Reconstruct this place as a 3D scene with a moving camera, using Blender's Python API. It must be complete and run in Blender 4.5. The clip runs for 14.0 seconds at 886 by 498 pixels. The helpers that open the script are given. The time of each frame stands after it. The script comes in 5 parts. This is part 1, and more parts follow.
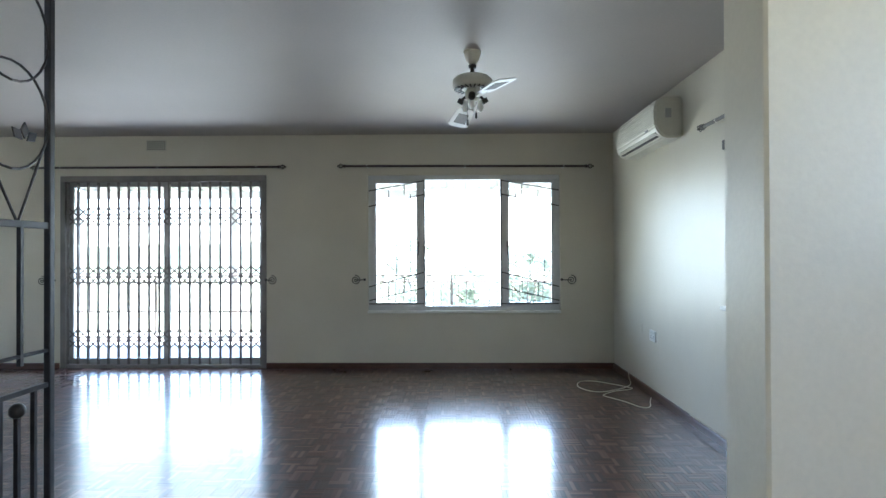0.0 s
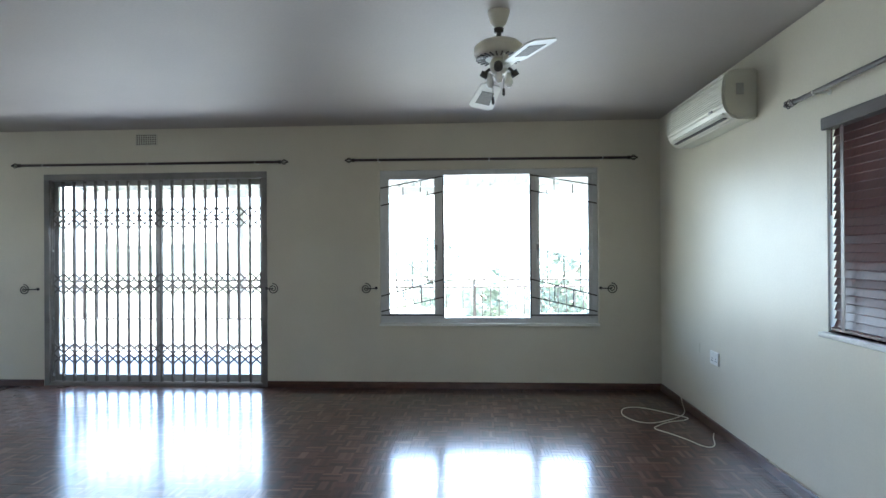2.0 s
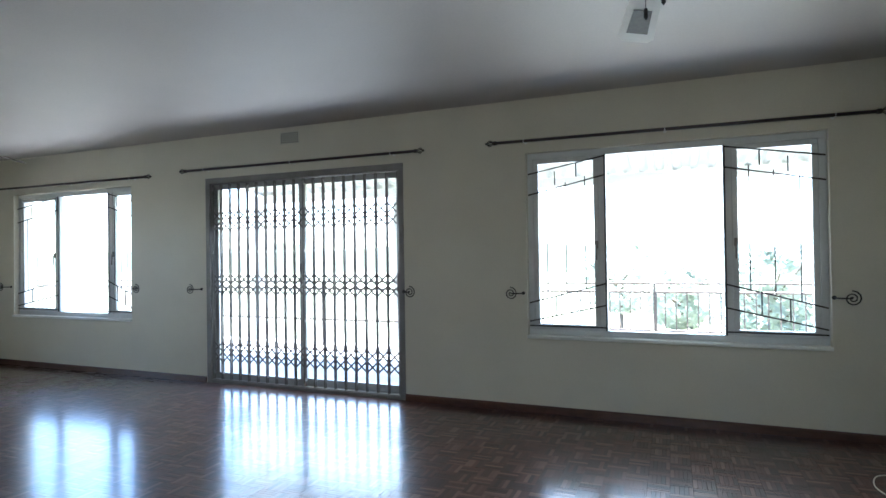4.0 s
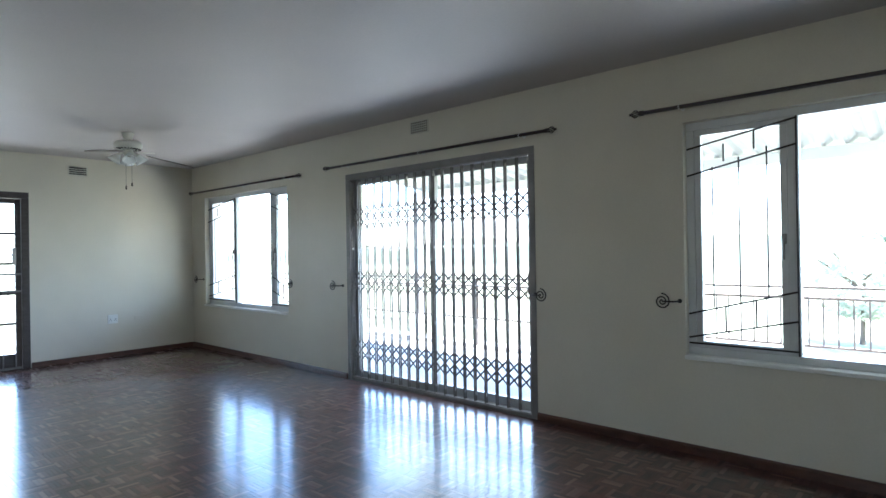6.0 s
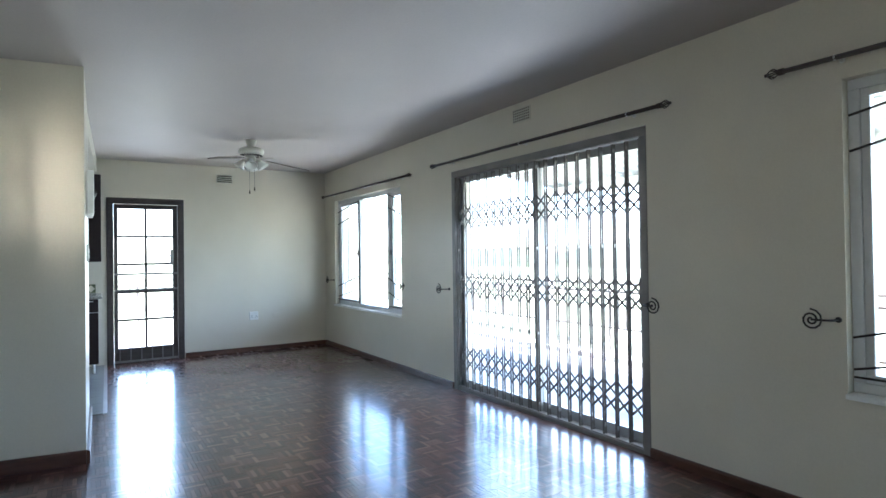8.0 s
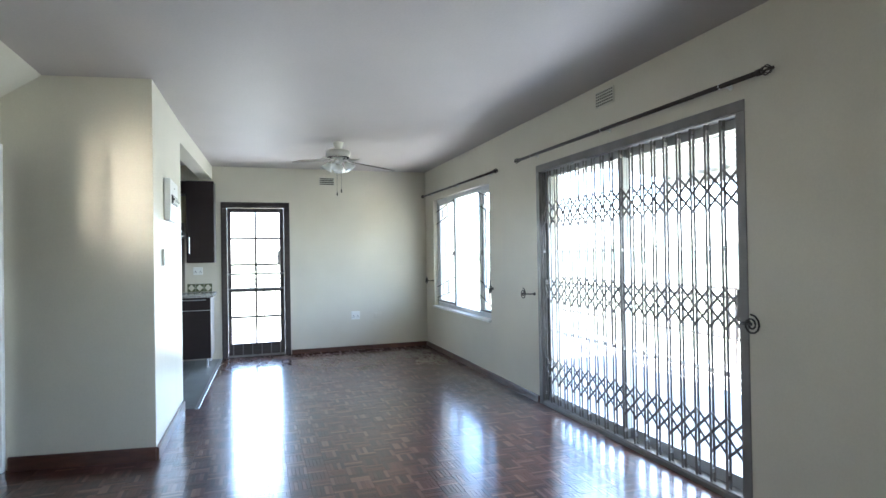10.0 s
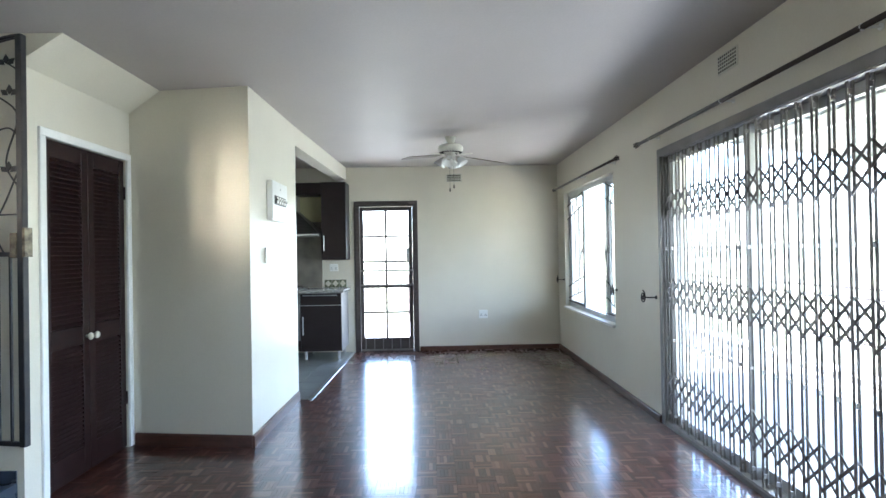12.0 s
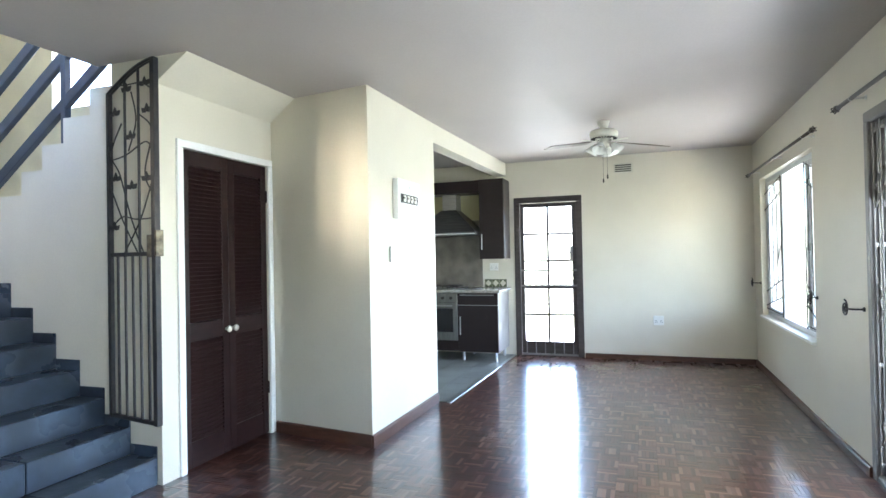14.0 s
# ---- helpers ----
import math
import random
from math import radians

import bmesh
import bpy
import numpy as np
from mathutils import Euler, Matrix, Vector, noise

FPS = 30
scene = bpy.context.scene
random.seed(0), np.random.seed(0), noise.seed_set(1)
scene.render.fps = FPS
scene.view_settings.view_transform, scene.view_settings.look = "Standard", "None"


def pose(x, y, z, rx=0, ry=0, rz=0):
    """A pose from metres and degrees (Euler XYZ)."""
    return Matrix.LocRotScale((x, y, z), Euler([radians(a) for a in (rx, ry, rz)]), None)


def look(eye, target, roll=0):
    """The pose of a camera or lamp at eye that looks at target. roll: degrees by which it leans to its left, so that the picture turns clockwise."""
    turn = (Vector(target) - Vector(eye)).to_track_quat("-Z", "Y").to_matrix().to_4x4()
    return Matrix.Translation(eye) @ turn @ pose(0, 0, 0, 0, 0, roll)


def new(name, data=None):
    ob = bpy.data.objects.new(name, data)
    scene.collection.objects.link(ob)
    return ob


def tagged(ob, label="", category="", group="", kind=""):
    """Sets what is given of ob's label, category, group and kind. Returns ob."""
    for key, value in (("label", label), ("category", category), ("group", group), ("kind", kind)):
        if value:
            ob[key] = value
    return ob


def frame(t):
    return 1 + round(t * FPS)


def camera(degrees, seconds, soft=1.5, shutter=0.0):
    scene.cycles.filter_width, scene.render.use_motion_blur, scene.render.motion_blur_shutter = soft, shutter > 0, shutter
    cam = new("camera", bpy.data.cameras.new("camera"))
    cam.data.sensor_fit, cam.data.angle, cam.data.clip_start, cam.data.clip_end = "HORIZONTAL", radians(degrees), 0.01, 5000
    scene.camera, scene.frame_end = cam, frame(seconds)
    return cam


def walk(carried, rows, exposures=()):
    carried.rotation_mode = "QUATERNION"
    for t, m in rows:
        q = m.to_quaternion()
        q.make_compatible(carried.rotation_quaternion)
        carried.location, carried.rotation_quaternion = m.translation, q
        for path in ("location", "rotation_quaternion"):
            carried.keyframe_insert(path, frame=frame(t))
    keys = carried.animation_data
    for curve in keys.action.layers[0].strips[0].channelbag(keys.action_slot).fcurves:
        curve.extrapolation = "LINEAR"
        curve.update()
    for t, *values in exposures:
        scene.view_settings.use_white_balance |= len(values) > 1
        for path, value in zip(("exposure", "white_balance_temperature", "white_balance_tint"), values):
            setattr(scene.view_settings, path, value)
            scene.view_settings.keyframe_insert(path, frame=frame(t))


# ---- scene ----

cam = camera(76.1, 14.0)
PATH = [
    (0, (0.484, 0.283, 1.249), (0.45, 2.283, 1.263), -0.2),
    (0.5, (0.479, 0.42, 1.294), (0.443, 2.42, 1.305), -0.2),
    (1, (0.477, 0.599, 1.295), (0.427, 2.599, 1.309), -0.3),
    (1.5, (0.471, 0.793, 1.305), (0.405, 2.791, 1.32), -0.3),
    (2, (0.49, 1.002, 1.318), (0.374, 2.999, 1.324), -0.4),
    (2.5, (0.525, 1.201, 1.352), (0.276, 3.185, 1.341), -0.5),
    (3, (0.555, 1.416, 1.331), (0.148, 3.374, 1.325), -0.7),
    (5.5, (0.776, 2.54, 1.268), (-0.432, 4.134, 1.286), -0.8),
    (6, (0.795, 2.699, 1.308), (-0.529, 4.198, 1.314), -0.9),
    (6.5, (0.85, 2.885, 1.296), (-0.578, 4.285, 1.31), -0.8),
    (7, (0.903, 3.037, 1.29), (-0.635, 4.315, 1.311), -0.8),
    (7.5, (0.878, 3.201, 1.273), (-0.746, 4.369, 1.297), -0.7),
    (8, (0.809, 3.406, 1.295), (-0.885, 4.469, 1.317), -0.8),
    (10.5, (0.67, 4.195, 1.337), (-1.266, 4.699, 1.356), -1.1),
    (11, (0.618, 4.363, 1.325), (-1.349, 4.725, 1.345), -1.2),
    (11.5, (0.606, 4.514, 1.356), (-1.385, 4.699, 1.369), -0.9),
    (12, (0.519, 4.668, 1.337), (-1.481, 4.707, 1.352), -1.0),
    (12.5, (0.4, 4.826, 1.336), (-1.596, 4.714, 1.351), -1.0),
    (13, (0.301, 4.969, 1.328), (-1.682, 4.707, 1.345), -1.0),
    (13.5, (0.188, 5.117, 1.339), (-1.756, 4.646, 1.359), -1.1),
    (14, (0.083, 5.195, 1.326), (-1.804, 4.53, 1.35), -1.1),
]
walk(cam, [(t, look(eye, target, roll)) for t, eye, target, roll in PATH], exposures=[(0, 3.98, 5600, 13), (3, 3.93, 5560, 13), (5.5, 3.78, 5500, 13), (7.5, 3.95, 5500, 13), (10.5, 4.42, 5650, 14), (12, 4.42, 5700, 14), (13, 4.6, 5780, 14), (14, 4.88, 5900, 14)])

# ---- daylight ----
world = bpy.data.worlds.new("sky")
scene.world = world
world.use_nodes = True
wn = world.node_tree
wn.nodes.clear()
sky = wn.nodes.new("ShaderNodeTexSky")
sky.sky_type, sky.sun_disc = "NISHITA", False
sky.sun_elevation, sky.sun_rotation = radians(67.5), radians(25)
sky_bg = wn.nodes.new("ShaderNodeBackground")
sky_bg.inputs["Strength"].default_value = 0.15
sky_out = wn.nodes.new("ShaderNodeOutputWorld")
wn.links.new(sky.outputs[0], sky_bg.inputs["Color"])
wn.links.new(sky_bg.outputs[0], sky_out.inputs["Surface"])
sun = bpy.data.lights.new("sun", "SUN")
sun.energy, sun.angle, sun.color = 4.5, radians(0.5), (1.0, 0.95, 0.86)
sun_ob = new("sun", sun)
sun_ob.matrix_world = look((7, 15, 40), (0, 0, 0))


def sky_lamp(name, at, target, width, height, watts, tint=(0.84, 0.94, 1.0), spread=180.0):
    """The sky's light as it comes in through one opening; spread: how wide a part of the sky the opening sees."""
    lamp = bpy.data.lights.new(name, "AREA")
    lamp.shape, lamp.size, lamp.size_y, lamp.energy, lamp.color = "RECTANGLE", width, height, watts, tint
    lamp.spread = radians(spread)
    new(name, lamp).matrix_world = look(at, target)


sky_lamp("skylight_sliding_door", (-2.68, 6.68, 1.06), (-2.68, 0, -2.0), 2.1, 1.95, 3.9)
sky_lamp("skylight_window_east", (0.60, 6.70, 1.36), (0.60, 0, -0.1), 1.95, 1.4, 2.2, spread=100.0)
sky_lamp("skylight_window_west", (-5.90, 6.70, 1.36), (-5.90, 0, -0.1), 1.9, 1.4, 1.35, spread=84.0)
sky_lamp("skylight_west_door", (-7.62, 4.04, 1.06), (0, 4.04, -3.0), 0.62, 1.75, 1.25)
sky_lamp("skylight_hall_south", (0.67, -1.85, 1.47), (0.67, 5, -0.2), 0.46, 1.1, 1.0, (1.0, 0.88, 0.66))
# Unseen warm lamp, added and aimed to brighten one patch of the column.
sky_lamp("column_patch_lamp", (2.14, 0.22, 1.72), (-3.49, 3.02, 1.80), 0.72, 0.4, 0.13, (1.0, 0.84, 0.6), spread=11.0)

# ---- materials ----
def material(name, base, rough=0.5, metal=0.0, second=None, scale=6.0, detail=4.0, bump=0.0, bump_scale=60.0,
             gloss_var=0.0, island=0.0, obj=0.0, stretch=None, spec=0.5, coat=0.0, low=0.35, high=0.65):
    """A surface with a broad and a fine variation of colour, its gloss and a fine relief."""
    m = bpy.data.materials.new(name)
    m.use_nodes = True
    t = m.node_tree
    b = t.nodes["Principled BSDF"]
    b.inputs["Roughness"].default_value, b.inputs["Metallic"].default_value = rough, metal
    b.inputs["Specular IOR Level"].default_value = spec
    b.inputs["Coat Weight"].default_value = coat
    b.inputs["Coat Roughness"].default_value, b.inputs["Coat IOR"].default_value = 0.135, 1.62
    co = t.nodes.new("ShaderNodeTexCoord")
    mp = t.nodes.new("ShaderNodeMapping")
    mp.inputs["Scale"].default_value = stretch or (1, 1, 1)
    t.links.new(co.outputs["Object"], mp.inputs["Vector"])
    second = second or tuple(c * 0.86 for c in base)
    n1 = t.nodes.new("ShaderNodeTexNoise")
    n1.inputs["Scale"].default_value, n1.inputs["Detail"].default_value = scale, detail
    t.links.new(mp.outputs[0], n1.inputs["Vector"])
    ramp = t.nodes.new("ShaderNodeValToRGB")
    ramp.color_ramp.elements[0].position, ramp.color_ramp.elements[1].position = low, high
    ramp.color_ramp.elements[0].color, ramp.color_ramp.elements[1].color = (*second, 1), (*base, 1)
    t.links.new(n1.outputs["Fac"], ramp.inputs[0])
    colour = ramp.outputs[0]
    n2 = t.nodes.new("ShaderNodeTexNoise")
    n2.inputs["Scale"].default_value, n2.inputs["Detail"].default_value = bump_scale, 3.0
    t.links.new(mp.outputs[0], n2.inputs["Vector"])
    fine = t.nodes.new("ShaderNodeHueSaturation")
    fm = t.nodes.new("ShaderNodeMapRange")
    fm.inputs["To Min"].default_value, fm.inputs["To Max"].default_value = 0.94, 1.06
    t.links.new(n2.outputs["Fac"], fm.inputs["Value"])
    t.links.new(fm.outputs[0], fine.inputs["Value"])
    t.links.new(colour, fine.inputs["Color"])
    colour = fine.outputs[0]
    for amount, source in ((island, "ShaderNodeNewGeometry"), (obj, "ShaderNodeObjectInfo")):
        if amount:
            g = t.nodes.new(source)
            r = t.nodes.new("ShaderNodeMapRange")
            r.inputs["To Min"].default_value, r.inputs["To Max"].default_value = 1 - amount, 1 + amount
            t.links.new(g.outputs["Random Per Island" if source.endswith("Geometry") else "Random"], r.inputs["Value"])
            h = t.nodes.new("ShaderNodeHueSaturation")
            t.links.new(r.outputs[0], h.inputs["Value"])
            t.links.new(colour, h.inputs["Color"])
            colour = h.outputs[0]
    t.links.new(colour, b.inputs["Base Color"])
    if gloss_var:
        r = t.nodes.new("ShaderNodeMapRange")
        r.inputs["To Min"].default_value, r.inputs["To Max"].default_value = max(0.02, rough - gloss_var), rough + gloss_var
        t.links.new(n1.outputs["Fac"], r.inputs["Value"])
        t.links.new(r.outputs[0], b.inputs["Roughness"])
    if bump:
        bp = t.nodes.new("ShaderNodeBump")
        bp.inputs["Strength"].default_value, bp.inputs["Distance"].default_value = bump, 0.004
        t.links.new(n2.outputs["Fac"], bp.inputs["Height"])
        t.links.new(bp.outputs[0], b.inputs["Normal"])
    return m


def glass_material(name, tint=(0.96, 0.98, 0.97)):
    m = bpy.data.materials.new(name)
    m.use_nodes = True
    t = m.node_tree
    t.nodes.clear()
    out = t.nodes.new("ShaderNodeOutputMaterial")
    mix = t.nodes.new("ShaderNodeMixShader")
    clear = t.nodes.new("ShaderNodeBsdfTransparent")
    clear.inputs[0].default_value = (*tint, 1)
    shine = t.nodes.new("ShaderNodeBsdfGlossy")
    shine.inputs["Roughness"].default_value = 0.02
    facing = t.nodes.new("ShaderNodeLayerWeight")
    facing.inputs["Blend"].default_value = 0.5
    power = t.nodes.new("ShaderNodeMath")
    power.operation = "POWER"
    power.inputs[1].default_value = 4.0
    t.links.new(facing.outputs["Facing"], power.inputs[0])
    gloss = t.nodes.new("ShaderNodeMapRange")
    gloss.inputs["To Min"].default_value, gloss.inputs["To Max"].default_value = 0.03, 0.8
    t.links.new(power.outputs[0], gloss.inputs["Value"])
    t.links.new(gloss.outputs[0], mix.inputs[0])
    t.links.new(clear.outputs[0], mix.inputs[1])
    t.links.new(shine.outputs[0], mix.inputs[2])
    t.links.new(mix.outputs[0], out.inputs[0])
    return m


PAINT = material("wall_paint", (0.65, 0.61, 0.505), 0.4, second=(0.61, 0.57, 0.47), scale=1.6, bump=0.12, bump_scale=90, gloss_var=0.06)
# White ceiling with a greyer base: its dimness is put into the colour.
CEILING_DIM = material("dimmed_ceiling_paint", (0.425, 0.39, 0.358), 0.6, second=(0.395, 0.362, 0.332), scale=0.9, bump=0.1, bump_scale=70)
OUTSIDE = material("outside_plaster", (0.8, 0.79, 0.75), 0.8, scale=2, bump=0.2, bump_scale=60)
TRIM = material("white_gloss_paint", (0.8, 0.8, 0.77), 0.3, second=(0.74, 0.74, 0.7), scale=5, bump=0.05)
FRAME_WHITE = material("white_aluminium", (0.64, 0.65, 0.65), 0.35, second=(0.58, 0.59, 0.59), scale=4, bump=0.03)
FRAME_GREY = material("grey_aluminium", (0.22, 0.205, 0.195), 0.42, 0.2, second=(0.17, 0.16, 0.152), scale=5)
PANEL_GREY = material("pale_grey_aluminium", (0.42, 0.42, 0.41), 0.38, 0.3, second=(0.35, 0.35, 0.34), scale=5)
TRELLIS = material("grey_brown_steel", (0.23, 0.215, 0.205), 0.4, 0.4, second=(0.17, 0.16, 0.15), scale=12, bump=0.05)


def parquet_material(name, source, output):
    """Varnished hardwood fingers: mostly dark red-brown, a few pale tan, under one coat of worn gloss."""
    m = material(name, (0.5, 0.5, 0.5), 0.34, second=(0.42, 0.42, 0.42), scale=2.2, detail=3, bump=0.01, bump_scale=9, gloss_var=0.07, spec=0.14, coat=1.0)
    t = m.node_tree
    b = t.nodes["Principled BSDF"]
    b.inputs["Coat Roughness"].default_value, b.inputs["Coat IOR"].default_value = 0.15, 1.55
    pick = t.nodes.new(source)
    tone = t.nodes.new("ShaderNodeValToRGB")
    e = tone.color_ramp.elements
    e[0].position, e[0].color = 0.0, (0.031, 0.0094, 0.0068, 1)
    e[1].position, e[1].color = 1.0, (0.15, 0.075, 0.049, 1)
    for at, c in ((0.45, (0.054, 0.0165, 0.011, 1)), (0.74, (0.080, 0.0265, 0.017, 1)), (0.90, (0.115, 0.054, 0.037, 1))):
        e.new(at).color = c
    t.links.new(pick.outputs[output], tone.inputs[0])
    mix = t.nodes.new("ShaderNodeMix")
    mix.data_type, mix.blend_type = "RGBA", "MULTIPLY"
    mix.inputs["Factor"].default_value = 1.0
    dirt = b.inputs["Base Color"].links[0].from_socket
    twice = t.nodes.new("ShaderNodeVectorMath")
    twice.operation = "SCALE"
    twice.inputs["Scale"].default_value = 2.0
    t.links.new(dirt, twice.inputs[0])
    t.links.new(tone.outputs[0], mix.inputs["A"])
    t.links.new(twice.outputs[0], mix.inputs["B"])
    t.links.new(mix.outputs["Result"], b.inputs["Base Color"])
    return m


FINGER = parquet_material("parquet_finger", "ShaderNodeNewGeometry", "Random Per Island")
FINGER_NEAR = parquet_material("parquet_finger_worn", "ShaderNodeObjectInfo", "Random")
SUBFLOOR = material("dark_joint", (0.05, 0.022, 0.015), 0.5)
SKIRT = material("brown_skirting_wood", (0.09, 0.04, 0.025), 0.35, second=(0.06, 0.026, 0.016), scale=8, stretch=(1, 1, 4), bump=0.05)
GLASS = glass_material("window_glass")
IRON = material("black_iron", (0.02, 0.02, 0.022), 0.45, 0.3, second=(0.035, 0.03, 0.028), scale=20, bump=0.15)
SLATE = material("black_slate", (0.019, 0.027, 0.04), 0.28, second=(0.055, 0.075, 0.105), scale=3.5, detail=10, bump=0.4, bump_scale=22, gloss_var=0.14, obj=0.25, low=0.3, high=0.6)
LOUVRE = material("dark_stained_wood", (0.02, 0.008, 0.007), 0.4, second=(0.012, 0.005, 0.005), scale=7, stretch=(1, 1, 5), bump=0.06, spec=0.25)
DOORWOOD = material("weathered_dark_timber", (0.06, 0.048, 0.043), 0.45, second=(0.04, 0.03, 0.027), scale=7, stretch=(1, 1, 6), bump=0.08)


# ---- building helpers ----
def part(name, bm, mat, parent=None, label="", smooth=False):
    """Links a bmesh as one mesh object under a thing or a part."""
    me = bpy.data.meshes.new(name)
    if smooth:
        for f in bm.faces:
            f.smooth = True
    bm.to_mesh(me)
    bm.free()
    me.materials.append(mat)
    ob = new(name, me)
    if parent:
        ob.parent = parent
    if label:
        ob["label"] = label
    return ob


def thing(name, at=(0, 0, 0), label="", category="", group="", turn=0.0):
    ob = new(name)
    ob.empty_display_size = 0.1
    ob.matrix_basis = pose(*at, 0, 0, turn)
    return tagged(ob, label, category, group)


def box(bm, lo, hi, bevel=0.0, m=None):
    """A box between two corners, its edges rounded by bevel."""
    lo, hi = Vector(lo), Vector(hi)
    made = bmesh.ops.create_cube(bm, size=1)["verts"]
    for v in made:
        v.co = Vector([(lo[i] + hi[i]) / 2 + v.co[i] * (hi[i] - lo[i]) for i in range(3)])
    if bevel:
        edges = list({e for v in made for e in v.link_edges})
        got = bmesh.ops.bevel(bm, geom=edges, offset=bevel, segments=1, affect="EDGES", clamp_overlap=True)
        made = list({v for f in got["faces"] for v in f.verts} | {v for v in made if v.is_valid})
    if m is not None:
        bmesh.ops.transform(bm, matrix=m, verts=made)
    return made


def rod(bm, a, b, r, sides=8, r2=None):
    """A round bar from a to b."""
    a, b = Vector(a), Vector(b)
    d = b - a
    q = Vector((0, 0, 1)).rotation_difference(d).to_matrix().to_4x4()
    got = bmesh.ops.create_cone(bm, cap_ends=True, segments=sides, radius1=r, radius2=r if r2 is None else r2, depth=d.length,
                                matrix=Matrix.Translation((a + b) / 2) @ q)
    return got["verts"]


def tube(bm, pts, r, sides=6):
    """A bent bar along the points, with its ends closed."""
    pts = [Vector(p) for p in pts]
    rings = []
    up = Vector((0.13, 0.21, 0.97))
    for i, p in enumerate(pts):
        d = (pts[min(i + 1, len(pts) - 1)] - pts[max(i - 1, 0)]).normalized()
        u = d.cross(up)
        u = u.normalized() if u.length > 0.05 else d.cross(Vector((1, 0, 0))).normalized()
        w = d.cross(u)
        rings.append([bm.verts.new(p + r * (math.cos(a) * u + math.sin(a) * w)) for a in [2 * math.pi * k / sides for k in range(sides)]])
    for r0, r1 in zip(rings, rings[1:]):
        for k in range(sides):
            bm.faces.new((r0[k], r0[(k + 1) % sides], r1[(k + 1) % sides], r1[k]))
    bm.faces.new(rings[0])
    bm.faces.new(list(reversed(rings[-1])))


def lathe(bm, profile, sides=24, at=(0, 0, 0)):
    """A turned body: profile of (radius, height) from bottom to top."""
    rings = []
    for r, z in profile:
        if r < 1e-5:
            rings.append([bm.verts.new((at[0], at[1], at[2] + z))])
        else:
            rings.append([bm.verts.new((at[0] + r * math.cos(2 * math.pi * k / sides), at[1] + r * math.sin(2 * math.pi * k / sides), at[2] + z)) for k in range(sides)])
    for a, b in zip(rings, rings[1:]):
        for k in range(sides):
            j = (k + 1) % sides
            if len(a) == 1 and len(b) > 1:
                bm.faces.new((a[0], b[j], b[k]))
            elif len(b) == 1 and len(a) > 1:
                bm.faces.new((a[k], a[j], b[0]))
            elif len(a) > 1:
                bm.faces.new((a[k], a[j], b[j], b[k]))


def prism(bm, outline, z0, z1, m=None):
    """A flat outline (x, y), raised from z0 to z1."""
    lo = [bm.verts.new((x, y, z0)) for x, y in outline]
    hi = [bm.verts.new((x, y, z1)) for x, y in outline]
    faces = [bm.faces.new(list(reversed(lo))), bm.faces.new(hi)]
    n = len(lo)
    for i in range(n):
        faces.append(bm.faces.new((lo[i], lo[(i + 1) % n], hi[(i + 1) % n], hi[i])))
    bmesh.ops.recalc_face_normals(bm, faces=faces)
    if m is not None:
        bmesh.ops.transform(bm, matrix=m, verts=lo + hi)


def structure(name, bm, mat, label, category):
    return tagged(part(name, bm, mat), label, category, kind="structure")


def wall_with_holes(bm, axis, at, thick, lo, hi, height, holes, z0=0.0):
    """A wall along axis 'x' or 'y' from lo to hi; its faces at 'at' and at + thick; holes as (lo, hi, bottom, top)."""
    def piece(a, b, c, d):
        if b - a > 1e-4 and d - c > 1e-4:
            p, q = sorted((at, at + thick))
            box(bm, (a, p, c) if axis == "x" else (p, a, c), (b, q, d) if axis == "x" else (q, b, d))
    x = lo
    for a, b, c, d in sorted(holes):
        piece(x, a, z0, height)
        piece(a, b, z0, c)
        piece(a, b, d, height)
        x = b
    piece(x, hi, z0, height)
    bmesh.ops.remove_doubles(bm, verts=bm.verts, dist=1e-5)


# ---- plan ----
NORTH, EAST, WEST, CEIL = 6.42, 2.22, -7.30, 2.54
THICK = 0.23
SLIDE = (-3.82, -1.545, 0.0, 2.105)
WIN_E = (-0.44, 1.65, 0.62, 2.10)
WIN_W = (-6.91, -4.89, 0.615, 2.095)
DOOR_W = (3.60, 4.475, 0.0, 2.07)
BLIND = (3.26, 3.895, 0.905, 1.965)
STAIR_X, LOUVRE_Y = -2.53, 2.49
COLUMN = (-3.485, 3.39)
KITCHEN_Y = 3.41

bm = bmesh.new()
wall_with_holes(bm, "x", NORTH, THICK, WEST - THICK, EAST + THICK, CEIL + 0.1, [SLIDE, WIN_E, WIN_W])
structure("wall_north", bm, PAINT, "long grey-beige painted wall with sliding door and windows", "wall")
bm = bmesh.new()
wall_with_holes(bm, "y", EAST, THICK, 1.40, NORTH, CEIL + 0.1, [BLIND])
structure("wall_east", bm, PAINT, "grey-beige painted wall beneath the air conditioner", "wall")
bm = bmesh.new()
wall_with_holes(bm, "y", WEST, -THICK, -0.6, NORTH, CEIL + 0.1, [DOOR_W])
structure("wall_west", bm, PAINT, "grey-beige painted end wall with a glazed door", "wall")
# cross wall beside the entrance hall
bm = bmesh.new()
box(bm, (1.015, 1.25, 0), (EAST + THICK, 1.40, CEIL + 0.1), 0.006)
structure("wall_hall_cross", bm, PAINT, "short painted cross wall beside the hall opening", "wall")
# The opening is unseen, added only to hold the lamp for the column.
bm = bmesh.new()
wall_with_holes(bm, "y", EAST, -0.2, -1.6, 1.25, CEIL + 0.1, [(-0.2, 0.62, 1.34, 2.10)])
structure("wall_hall_east", bm, PAINT, "plain painted hall wall with an added unseen opening", "wall")
bm = bmesh.new()
